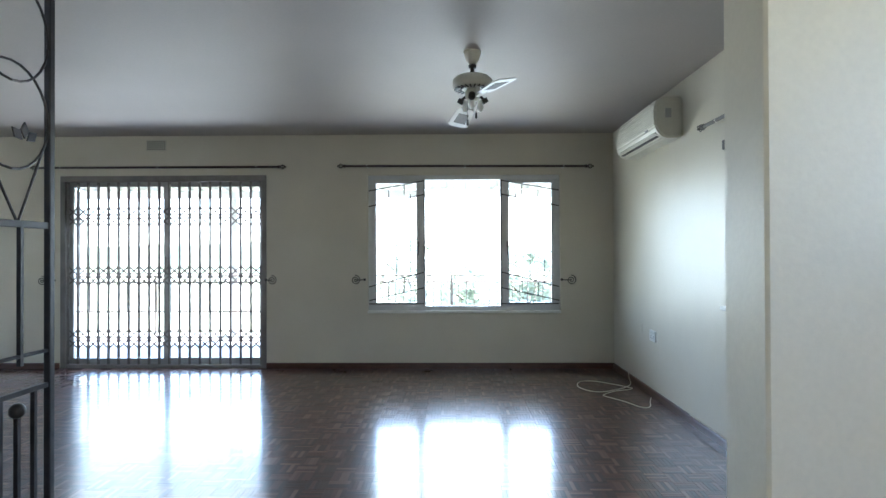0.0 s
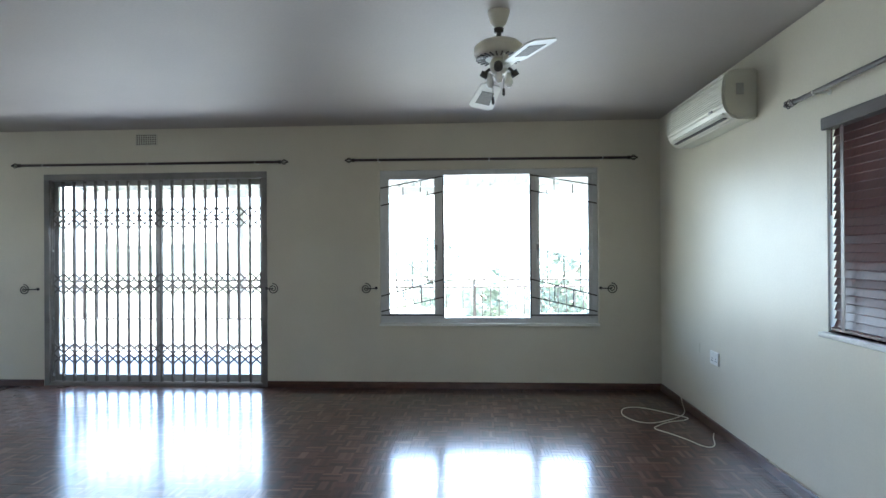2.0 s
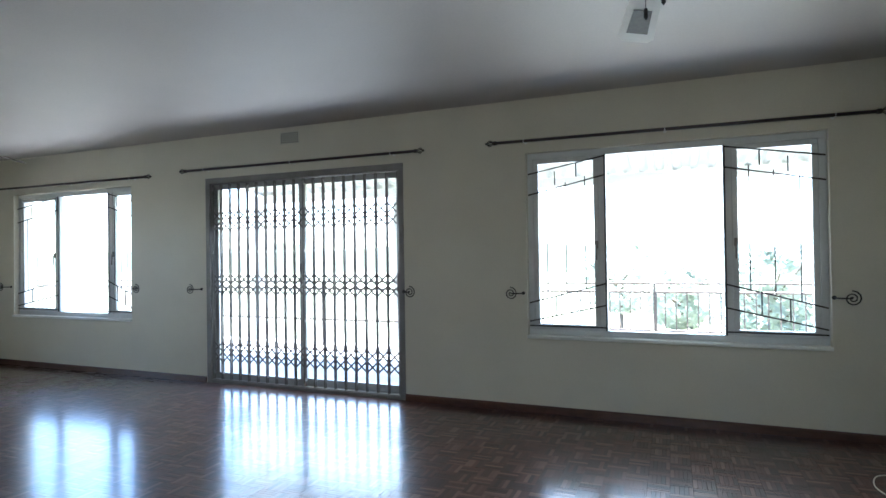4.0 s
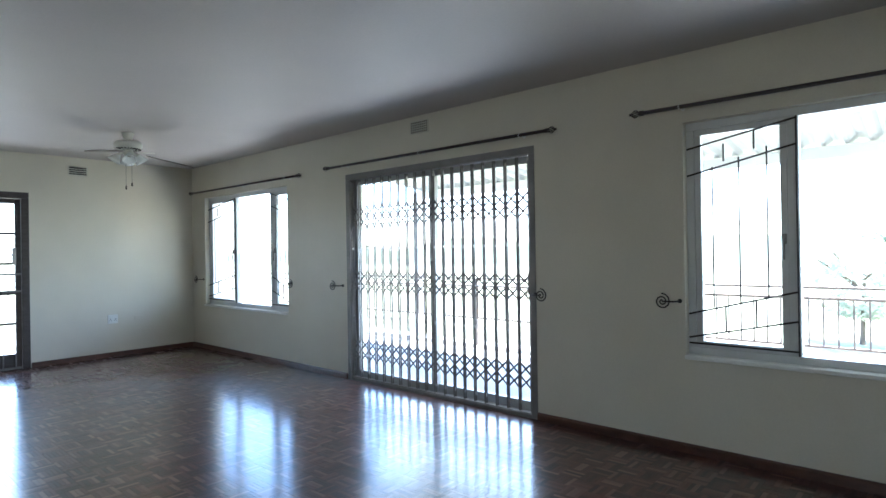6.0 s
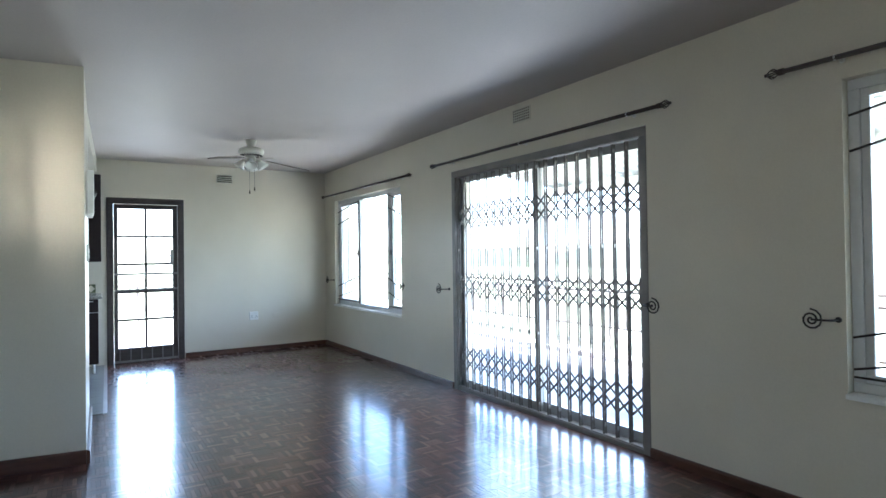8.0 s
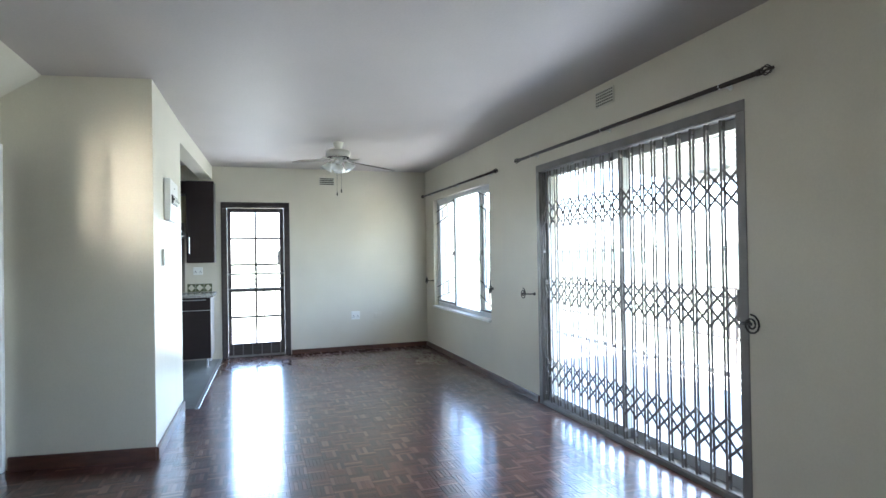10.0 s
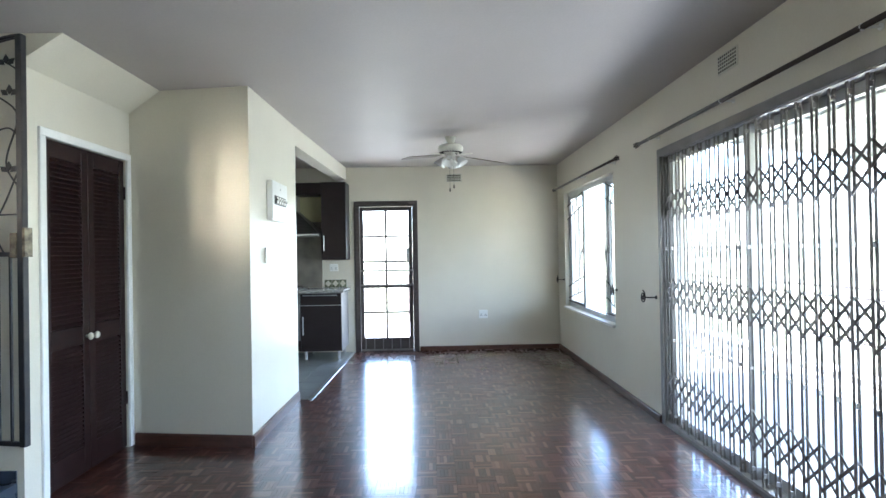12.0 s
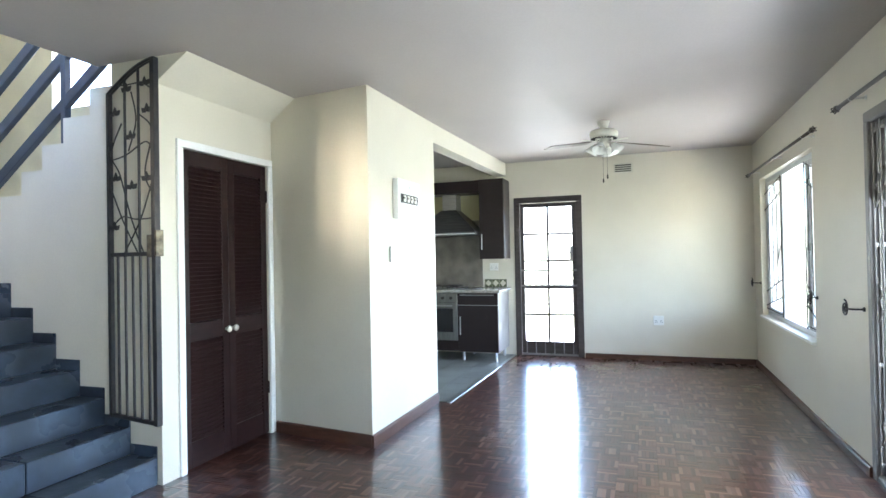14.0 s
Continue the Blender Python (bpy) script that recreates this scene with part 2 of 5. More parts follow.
wall_with_holes(bm, "x", -1.8, 0.2, -3.7, EAST, 5.2, [(0.42, 0.92, 0.9, 2.05)])
structure("wall_south", bm, PAINT, "plain painted wall closing the hall", "wall")
# Unseen slab, added as ground outside the south hall opening.
bm = bmesh.new()
box(bm, (-2.0, -6.0, -2.6), (4.0, -1.8, -0.05))
structure("porch", bm, OUTSIDE, "unseen pale slab added outside the south hall opening", "porch")
# Added out of view to cut the daylight that enters the hall.
bm = bmesh.new()
box(bm, (-2.0, -4.2, 2.3), (4.0, -1.8, 2.42))
structure("added_shade_slab", bm, OUTSIDE, "unseen plastered slab added to dim the south hall opening", "roof")
# wall between the hall and the stairs, ending short of the gate
bm = bmesh.new()
box(bm, (-1.15, -1.6, 0), (-1.03, 1.75, 5.2))
structure("wall_stair_east", bm, PAINT, "painted wall beside the stairs", "wall")
# closet block with the switchboard; it is closed by the kitchen and the stairs behind it
bm = bmesh.new()
prism(bm, [(-3.615, LOUVRE_Y + 0.002), (COLUMN[0], COLUMN[1]), (-4.77, KITCHEN_Y), (-4.77, KITCHEN_Y - 0.15), (-3.64, KITCHEN_Y - 0.17), (-3.745, LOUVRE_Y + 0.002)], 0, CEIL + 0.1)
structure("wall_switchboard", bm, PAINT, "painted corner wall carrying the switchboard", "wall")
LV = (-3.56, -2.71, 0.0, 2.035)
bm = bmesh.new()
wall_with_holes(bm, "x", LOUVRE_Y, -0.12, -3.745, STAIR_X, 2.40, [LV])
structure("wall_closet", bm, PAINT, "painted wall round the louvred closet door", "wall")
bm = bmesh.new()
prism(bm, [(-4.77, KITCHEN_Y), (WEST, 3.50), (WEST, 3.35), (-4.77, KITCHEN_Y - 0.15)], 2.365, CEIL + 0.1)
structure("wall_kitchen_header", bm, PAINT, "painted beam over the kitchen opening", "beam")
# kitchen shell
bm = bmesh.new()
box(bm, (-4.77, 0.6, 0), (-4.62, KITCHEN_Y - 0.15, CEIL + 0.1))
structure("wall_kitchen_east", bm, PAINT, "plain painted kitchen wall", "wall")
bm = bmesh.new()
box(bm, (WEST, 0.45, 0), (-4.62, 0.6, CEIL + 0.1))
structure("wall_kitchen_south", bm, PAINT, "plain painted kitchen back wall", "wall")

# ---- floor and ceiling ----
bm = bmesh.new()
box(bm, (WEST - THICK, -1.6, -0.25), (EAST + THICK, NORTH + THICK, -0.004))
structure("floor", bm, SUBFLOOR, "polished mosaic parquet floor of reddish brown wood", "floor")
SOFFIT_Y = 2.73
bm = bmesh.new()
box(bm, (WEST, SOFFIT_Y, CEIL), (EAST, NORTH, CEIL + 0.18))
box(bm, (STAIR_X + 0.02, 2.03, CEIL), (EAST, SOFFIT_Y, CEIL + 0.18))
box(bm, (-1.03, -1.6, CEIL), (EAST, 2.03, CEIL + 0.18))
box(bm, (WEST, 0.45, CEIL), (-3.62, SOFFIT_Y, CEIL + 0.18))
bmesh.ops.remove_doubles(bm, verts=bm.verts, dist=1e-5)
structure("ceiling", bm, CEILING_DIM, "smooth white ceiling, coloured darker to look dim", "ceiling")
# sloping underside of the upper stairs above the closet
bm = bmesh.new()
prism(bm, [(LOUVRE_Y - 0.12, 2.385), (LOUVRE_Y, 2.385), (SOFFIT_Y, CEIL - 0.002), (SOFFIT_Y, CEIL + 0.1), (LOUVRE_Y - 0.12, CEIL + 0.1)], -3.62, STAIR_X + 0.02,
      Matrix(((0, 0, 1, 0), (1, 0, 0, 0), (0, 1, 0, 0), (0, 0, 0, 1))))
structure("stair_soffit", bm, PAINT, "sloping painted soffit over the closet", "soffit")
# wall between the two flights, its top stepped with the upper flight
UP = [(0.9, 1.615), (1.107, 1.78), (1.313, 1.935), (1.509, 2.095), (1.704, 2.255), (1.936, 2.42), (2.12, 2.58)]
outline = [(-1.6, 0), (LOUVRE_Y - 0.12, 0), (LOUVRE_Y - 0.12, 2.58)]
for k in range(len(UP) - 1, -1, -1):
    outline += [(UP[k][0], UP[k][1]), (UP[k][0], UP[k - 1][1] if k else 1.45)]
outline += [(-1.6, 1.45)]
SIDE = Matrix(((0, 0, 1, 0), (1, 0, 0, 0), (0, 1, 0, 0), (0, 0, 0, 1)))
bm = bmesh.new()
prism(bm, outline, STAIR_X - 0.12, STAIR_X, SIDE)
structure("wall_between_flights", bm, PAINT, "painted wall between the flights with a stepped top", "wall")
# stairwell shaft
bm = bmesh.new()
wall_with_holes(bm, "y", -3.60, -0.12, -1.6, LOUVRE_Y - 0.12, 5.2, [(0.14, 1.25, 2.72, 3.35)])
structure("wall_stairwell", bm, material("yellow_plaster", (0.68, 0.61, 0.4), 0.6, scale=2, bump=0.1), "yellow painted stairwell wall", "wall")
bm = bmesh.new()
box(bm, (-3.72, 2.43, CEIL + 0.18), (-1.03, 2.55, 5.2))
structure("wall_stairwell_north", bm, PAINT, "plain upper stairwell wall", "wall")
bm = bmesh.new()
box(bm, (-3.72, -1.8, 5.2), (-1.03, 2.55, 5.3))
structure("ceiling_stairwell", bm, CEILING_DIM, "white stairwell ceiling, coloured darker to look dim", "ceiling")

# ---- outside ----
GROUND = material("dry_grass_ground", (0.27, 0.26, 0.17), 0.9, second=(0.2, 0.2, 0.12), scale=0.6, bump=0.3, bump_scale=8)
PATIO = material("pale_patio_tile", (0.42, 0.405, 0.375), 0.55, second=(0.35, 0.335, 0.31), scale=2, bump=0.08, obj=0.06)
SHEET = material("grey_white_roof_sheet", (0.33, 0.34, 0.35), 0.5, 0.1, second=(0.3, 0.3, 0.31), scale=1.5)
bm = bmesh.new()
bmesh.ops.create_grid(bm, x_segments=24, y_segments=24, size=900)
for v in bm.verts:
    v.co.z = -2.6
structure("ground", bm, GROUND, "sunlit grassy ground falling away from the house", "ground")
bm = bmesh.new()
box(bm, (-11.0, NORTH + THICK, -2.6), (6.5, 9.0, -0.075))
box(bm, (-11.0, -3.0, -2.6), (WEST - THICK, NORTH + THICK, -0.075))
structure("terrace", bm, PATIO, "pale raised terrace floor outside", "terrace")

# corrugated terrace roof, its posts, and the low wall with a railing
thing_roof = thing("terrace_roof", (0, 0, 0), "white corrugated sheet roof on pale posts over the terrace", "roof")
bm = bmesh.new()
prev = None
N = 560
for i in range(N + 1):
    x = -11.0 + i * 17.5 / N
    z = 0.03 * max(-0.75, min(0.75, 1.4 * math.sin(2 * math.pi * x / 0.19)))
    # past x -5.5 only a short unseen eave, added to keep sun out
    row = [bm.verts.new((x, y, h + z)) for y, h in ((NORTH + THICK, 2.62), (9.35, 2.25) if x > -5.5 else (7.45, 2.51))]
    if prev:
        bm.faces.new((prev[0], row[0], row[1], prev[1]))
    prev = row
part("roof_sheet", bm, SHEET, thing_roof)
for y, z in ((9.15, 2.24), (7.9, 2.42)):
    bm = bmesh.new()
    box(bm, (-5.5, y - 0.035, z - 0.12), (6.5, y + 0.035, z), 0.006)
    part("purlin", bm, OUTSIDE, thing_roof)
for x in (-5.42, -2.95, 2.75, 6.2):
    bm = bmesh.new()
    box(bm, (x - 0.06, 9.09, -0.075), (x + 0.06, 9.21, 2.12), 0.01)
    part("post", bm, OUTSIDE, thing_roof)
bm = bmesh.new()
box(bm, (-11.0, 9.0, -2.6), (6.5, 9.3, -0.02))
structure("terrace_kerb", bm, OUTSIDE, "pale plastered edge of the terrace", "kerb")
# Brown paint lightened: the outdoor glare over the rails is in the colour.
RAIL = material("glare_paled_brown_rail", (0.2, 0.155, 0.135), 0.5, 0.2, second=(0.15, 0.115, 0.1), scale=10)


def railing(lo, hi, fixed, axis, label):
    """A terrace railing with a raised top rail."""
    along = (lambda a: (a, fixed)) if axis == "x" else (lambda a: (fixed, a))
    ob = thing("terrace_railing", (*along(lo), -0.02), label, "railing", "terrace railings")
    mid = (lambda a: (a - lo, 0)) if axis == "x" else (lambda a: (0, a - lo))
    for name, z, r in (("top_rail", 0.93, 0.013), ("middle_rail", 0.83, 0.015), ("bottom_rail", 0.38, 0.014)):
        bm = bmesh.new()
        rod(bm, (*mid(lo), z), (*mid(hi), z), r, 8)
        part(name, bm, RAIL, ob)
    n = int((hi - lo) / 0.115)
    bm = bmesh.new()
    rod(bm, (0, 0, 0.38), (0, 0, 0.83), 0.0085, 6)
    first = part("baluster", bm, RAIL, ob)
    for k in range(1, n):
        c = first.copy()
        scene.collection.objects.link(c)
        c.location = (*mid(lo + k * (hi - lo) / n), 0)
    first.location = (*mid(lo + 0.02), 0)
    a = lo
    while a < hi - 0.1:
        bm = bmesh.new()
        box(bm, (-0.014, -0.014, 0), (0.014, 0.014, 0.94), 0.003)
        p = part("post", bm, RAIL, ob)
        p.location = (*mid(a), 0)
        a += (hi - lo) / max(1, round((hi - lo) / 2.4))
    return ob


railing(-10.9, 0.42, 8.95, "x", "brown painted metal railing along the terrace edge")
railing(0.46, 6.4, 8.95, "x", "brown painted metal railing along the terrace edge")
railing(-2.9, 8.9, -10.9, "y", "brown metal railing on the side of the terrace")

# distant wooded slope and tree crowns beyond the terrace
LEAF = material("sunlit_leaves", (0.2, 0.225, 0.185), 0.6, second=(0.165, 0.19, 0.15), scale=3, island=0.35)
lt = LEAF.node_tree
glow = lt.nodes.new("ShaderNodeBsdfTranslucent")
glow.inputs[0].default_value = (0.6, 0.64, 0.55, 1)
both = lt.nodes.new("ShaderNodeMixShader")
both.inputs[0].default_value = 0.68
lt.links.new(lt.nodes["Principled BSDF"].outputs[0], both.inputs[1])
lt.links.new(glow.outputs[0], both.inputs[2])
lt.links.new(both.outputs[0], lt.nodes["Material Output"].inputs["Surface"])
BARK = material("grey_bark", (0.16, 0.12, 0.09), 0.85, second=(0.1, 0.075, 0.055), scale=9, bump=0.4)


def tree(x, y, base, height, spread, seed):
    rnd = random.Random(seed)
    ob = thing("tree", (x, y, base), "leafy green tree growing below the terrace", "tree", "trees below the terrace")
    bm = bmesh.new()
    rod(bm, (0, 0, 0), (0.1, 0.05, height * 0.6), 0.1, 8, 0.06)
    for k in range(6):
        a = k * 1.05 + rnd.random()
        rod(bm, (0.07, 0.03, height * (0.35 + 0.04 * k)), (spread * 0.6 * math.cos(a), spread * 0.6 * math.sin(a), height * (0.62 + 0.05 * k)), 0.06, 6, 0.02)
    part("trunk", bm, BARK, ob)
    verts, faces = [], []
    for k in range(2600):
        a, c = rnd.random() * 6.283, rnd.random()
        lobe = 0.66 + 0.2 * math.sin(3 * a + seed) + 0.14 * math.sin(5 * c * 3 + 2 * a)
        r = spread * lobe * (0.35 + 0.65 * math.sqrt(rnd.random())) * math.sqrt(max(0.05, 1 - (2 * c - 1) ** 2))
        p = Vector((r * math.cos(a), r * math.sin(a), height * (0.22 + 0.78 * c)))
        u = Vector((rnd.gauss(0, 1), rnd.gauss(0, 1), rnd.gauss(0, 0.6))).normalized()
        w = u.cross(Vector((rnd.gauss(0, 1), rnd.gauss(0, 1), rnd.gauss(0, 1)))).normalized()
        s = 0.1 + 0.1 * rnd.random()
        i = len(verts)
        verts += [p - u * s, p + w * s * 0.5, p + u * s, p - w * s * 0.5]
        faces.append((i, i + 1, i + 2, i + 3))
    me = bpy.data.meshes.new("crown")
    me.from_pydata(verts, [], faces)
    me.materials.append(LEAF)
    new("crown", me).parent = ob


for k, (x, y, h, sp) in enumerate(((3.4, 22.0, 3.9, 2.2), (7.4, 25.0, 4.9, 2.7), (11.0, 24.0, 4.6, 2.8), (-1.6, 30.0, 4.6, 2.9), (5.3, 24.0, 4.0, 2.9), (1.0, 27.0, 3.3, 2.4), (9.2, 27.0, 4.2, 2.7))):
    tree(x, y, -2.6, h, sp, k + 3)
bm = bmesh.new()
bmesh.ops.create_grid(bm, x_segments=60, y_segments=14, size=1)
for v in bm.verts:
    x, y = v.co.x * 320, 110 + (v.co.y + 1) * 60
    v.co = (x, y, -3.0 + (v.co.y + 1) * 3.5 + 3.0 * noise.noise((x * 0.02, y * 0.03, 0)) * (v.co.y + 1))
structure("backdrop", bm, LEAF, "hazy wooded hillside in the distance", "backdrop")

# ---- skirting boards ----
def skirting(a, b, inward, h=0.06, thick=0.018):
    """A skirting board along the foot of a wall from a to b; inward: the side on which it stands."""
    a, b, n = Vector((*a, 0)), Vector((*b, 0)), Vector((*inward, 0))
    bm = bmesh.new()
    d = (b - a)
    m = Matrix((( *d.normalized(), 0), (*n, 0), (0, 0, 1, 0), (0, 0, 0, 1))).transposed()
    m.translation = a
    prism(bm, [(0.0, -0.003), (thick, -0.003), (thick, h - 0.012), (thick - 0.006, h), (0.0, h)], 0.0, d.length,
          m @ Matrix(((0, 0, 1, 0), (1, 0, 0, 0), (0, 1, 0, 0), (0, 0, 0, 1))))
    structure("baseboard", bm, SKIRT, "dark brown stained wooden skirting board", "skirting")


skirting((WEST + 0.002, NORTH), (SLIDE[0] - 0.004, NORTH), (0, -1))
skirting((SLIDE[1] + 0.004, NORTH), (EAST, NORTH), (0, -1))
skirting((EAST, NORTH - 0.02), (EAST, 1.40), (-1, 0))
skirting((WEST, DOOR_W[1] + 0.01), (WEST, NORTH - 0.02), (1, 0))
skirting((-3.610, LOUVRE_Y + 0.03), (COLUMN[0], COLUMN[1] + 0.002), (0.992, -0.124), 0.085)
skirting((-4.75, KITCHEN_Y), (COLUMN[0] + 0.016, COLUMN[1] + 0.002), (0.022, 1), 0.085)
skirting((1.03, 1.40), (EAST, 1.40), (0, 1))

# ---- windows ----
def spiral_hook(at, flip):
    """A black iron curtain tie-back: a spiral of rod on a bracket."""
    ob = thing("curtain_holdback", at, "black iron spiral curtain tie-back on the wall", "curtain tie-back", "curtain tie-backs")
    bm = bmesh.new()
    pts = [(-flip * 0.0 + (0.006 + 0.0019 * k) * math.cos(0.55 * k + 1.0), -0.075, (0.006 + 0.0019 * k) * math.sin(0.55 * k + 1.0)) for k in range(0, 25)]
    tube(bm, pts, 0.005, 6)
    part("spiral", bm, IRON, ob, smooth=True)
    bm = bmesh.new()
    tube(bm, [(0, -0.075, 0), (flip * 0.03, -0.075, 0), (0.07 * flip, -0.07, 0), (0.085 * flip, -0.05, 0), (0.088 * flip, 0.0, 0)], 0.006, 6)
    part("arm", bm, IRON, ob, smooth=True)
    bm = bmesh.new()
    rod(bm, (0.088 * flip, -0.008, 0), (0.088 * flip, 0.002, 0), 0.014, 12)
    part("wall_plate", bm, IRON, ob)
    return ob


ROD = material("dark_bronze_rod", (0.06, 0.048, 0.044), 0.42, 0.35, second=(0.05, 0.04, 0.036), scale=10)


def curtain_rod(a, b):
    """A curtain pole between two wall points, with ball-cage ends and brackets."""
    a, b = Vector(a), Vector(b)
    ob = thing("curtain_rod", a, "thin dark bronze curtain rod with turned end finials", "curtain rod", "curtain rods")
    d = (b - a)
    u = d.normalized()
    bm = bmesh.new()
    rod(bm, (0, 0, 0), d, 0.0125, 10)
    part("pole", bm, ROD, ob, smooth=True)
    for p, s in ((Vector((0, 0, 0)), -1), (d, 1)):
        bm = bmesh.new()
        rod(bm, p - u * 0.004 * s, p + u * 0.02 * s, 0.017, 12)
        for k in range(6):
            t = k * math.pi / 3
            side = Vector((0, 0, 1)) * math.cos(t) + u.cross(Vector((0, 0, 1))) * math.sin(t)
            tube(bm, [p + u * s * (0.02 + 0.012 * j) + side * 0.024 * math.sin(math.pi * j / 5) for j in range(6)], 0.0035, 4)
        rod(bm, p + u * 0.075 * s, p + u * 0.088 * s, 0.009, 8)
        part("finial", bm, ROD, ob)
    for f in (0.09, 0.5, 0.91):
        p = d * f
        bm = bmesh.new()
        q = Vector((0, 0.075, 0)) if abs(u.x) > 0.5 else Vector((0.075, 0, 0))
        rod(bm, p - q * 0.16 - Vector((0, 0, 0.0)), p + q, 0.006, 8)
        rod(bm, p + q * 0.94, p + q * 1.04, 0.014, 10)
        box(bm, p - Vector((0.007, 0.007, 0.0145)), p + Vector((0.007, 0.007, 0.0145)), 0.003)
        part("bracket", bm, TRIM, ob, "white bracket")
    return ob


curtain_rod((-0.665, 6.345, 2.187), (1.905, 6.345, 2.172))
curtain_rod((-4.005, 6.345, 2.187), (-1.395, 6.345, 2.183))
curtain_rod((-7.13, 6.345, 2.170), (-4.59, 6.345, 2.166))
curtain_rod((2.145, 2.10, 2.085), (2.145, 4.04, 2.078))
for at, flip in (((-0.56, 6.42, 0.962), 1), ((1.75, 6.42, 0.957), -1), ((-3.97, 6.42, 0.962), 1), ((-1.462, 6.42, 0.962), -1), ((-7.05, 6.42, 0.96), 1), ((-4.74, 6.42, 0.96), -1)):
    spiral_hook(at, flip)


def bar(bm, lo, hi, bevel=0.004):
    box(bm, lo, hi, bevel)


def window(name, hole, casements, label):
    """A white aluminium window with two opening sides, a fixed middle, sill, and burglar bars."""
    x0, x1, z0, z1 = hole
    y = NORTH + 0.055
    ob = tagged(thing(name, ((x0 + x1) / 2, y, z0)), label, "window", kind="structure")
    w, h = (x1 - x0) / 2, z1 - z0
    F = 0.05
    bm = bmesh.new()
    for lo, hi in (((-w, 0, 0), (w, 0.06, F)), ((-w, 0, h - F), (w, 0.06, h)), ((-w, 0, F), (-w + F, 0.06, h - F)), ((w - F, 0, F), (w, 0.06, h - F))):
        bar(bm, lo, hi)
    part("window_frame", bm, FRAME_WHITE, ob)
    a, b = casements[0] - (x0 + x1) / 2, casements[1] - (x0 + x1) / 2
    for m in (a, b):
        bm = bmesh.new()
        bar(bm, (m - 0.03, -0.002, F), (m + 0.03, 0.058, h - F))
        part("mullion", bm, FRAME_WHITE, ob)
    for lo, hi, inner in ((-w + F, a - 0.03, 1), (b + 0.03, w - F, -1)):
        bm = bmesh.new()
        S = 0.038
        for p, q in (((lo, 0.008, F), (hi, 0.05, F + S)), ((lo, 0.008, h - F - S), (hi, 0.05, h - F)), ((lo, 0.008, F + S), (lo + S, 0.05, h - F - S)), ((hi - S, 0.008, F + S), (hi, 0.05, h - F - S))):
            bar(bm, p, q)
        sash = part("casement", bm, FRAME_WHITE, ob)
        bm = bmesh.new()
        xh = hi - S / 2 if inner > 0 else lo + S / 2
        box(bm, (xh - 0.012, -0.012, h * 0.47), (xh + 0.012, 0.01, h * 0.47 + 0.06), 0.003)
        rod(bm, (xh, -0.02, h * 0.47 + 0.03), (xh, -0.026, h * 0.47 - 0.09), 0.007, 8)
        part("handle", bm, FRAME_GREY, sash, "grey metal casement handle")
        bm = bmesh.new()
        box(bm, (lo + S - 0.003, 0.026, F + S - 0.003), (hi - S + 0.003, 0.031, h - F - S + 0.003))
        g = part("pane", bm, GLASS, ob)
        g.visible_shadow = False
    bm = bmesh.new()
    box(bm, (a + 0.027, 0.026, F - 0.003), (b - 0.027, 0.031, h - F + 0.003))
    g = part("pane", bm, GLASS, ob)
    g.visible_shadow = False
    bm = bmesh.new()
    box(bm, (-w, -0.085, -0.022), (w, 0.001, 0.003), 0.004)
    part("window_sill", bm, TRIM, ob)
    # burglar bars in each side bay, two slanting pairs joined by short uprights
    for lo, hi, s in ((-w + 0.01, a + 0.02, 1), (b - 0.02, w - 0.01, -1)):
        bm = bmesh.new()
        near, far = (lo, hi) if s > 0 else (hi, lo)
        def at(f, z):
            return (near + f * (far - near), -0.012, z)
        R = 0.006
        for z0_, z1_ in ((0.11, 0.25), (0.26, 0.42)):
            tube(bm, [at(0, z0_), at(1, z1_)], R, 6)
            tube(bm, [at(0, h + 0.08 - z1_), at(1, h + 0.05 - z0_)], R, 6)
        for f in (0.36, 0.64):
            tube(bm, [at(f, 0.11 + 0.14 * f), at(f, 0.26 + 0.16 * f)], R, 6)
            tube(bm, [at(f, h - 0.34 + 0.20 * f), at(f, h - 0.19 + 0.20 * f - 0.04)], R, 6)
        for f in (0.25, 0.5, 0.75):
            tube(bm, [at(f, 0.26 + 0.16 * f), at(f, h - 0.34 + 0.18 * f)], 0.0052, 6)
        for f in (1.0,):
            tube(bm, [at(f, 0.05), at(f, h - 0.05)], R, 6)
        tube(bm, [at(0, 0.075), at(1, 0.075)], R, 6)
        part("burglar_bars", bm, IRON, ob, "thin black burglar bars")
    return ob


window("window_1", WIN_E, (0.155, 1.035), "white aluminium window with burglar bars above the skirting")
window("window_2", WIN_W, (-6.18, -5.29), "white aluminium window with burglar bars near the corner")

# ---- sliding door and its folding security gate ----
x0, x1, z0, z1 = SLIDE
slide = tagged(thing("door_1", ((x0 + x1) / 2, NORTH + 0.0, 0)), "closed grey aluminium sliding glass door", "sliding door", kind="structure")
w = (x1 - x0) / 2
bm = bmesh.new()
for lo, hi in (((-w, -0.004, z1 - 0.06), (w, 0.14, z1)), ((-w, -0.004, 0), (-w + 0.055, 0.14, z1 - 0.06)), ((w - 0.055, -0.004, 0), (w, 0.14, z1 - 0.06)), ((-w + 0.055, 0.002, -0.003), (w - 0.055, 0.14, 0.03))):
    box(bm, lo, hi, 0.004)
part("door_frame", bm, FRAME_GREY, slide)
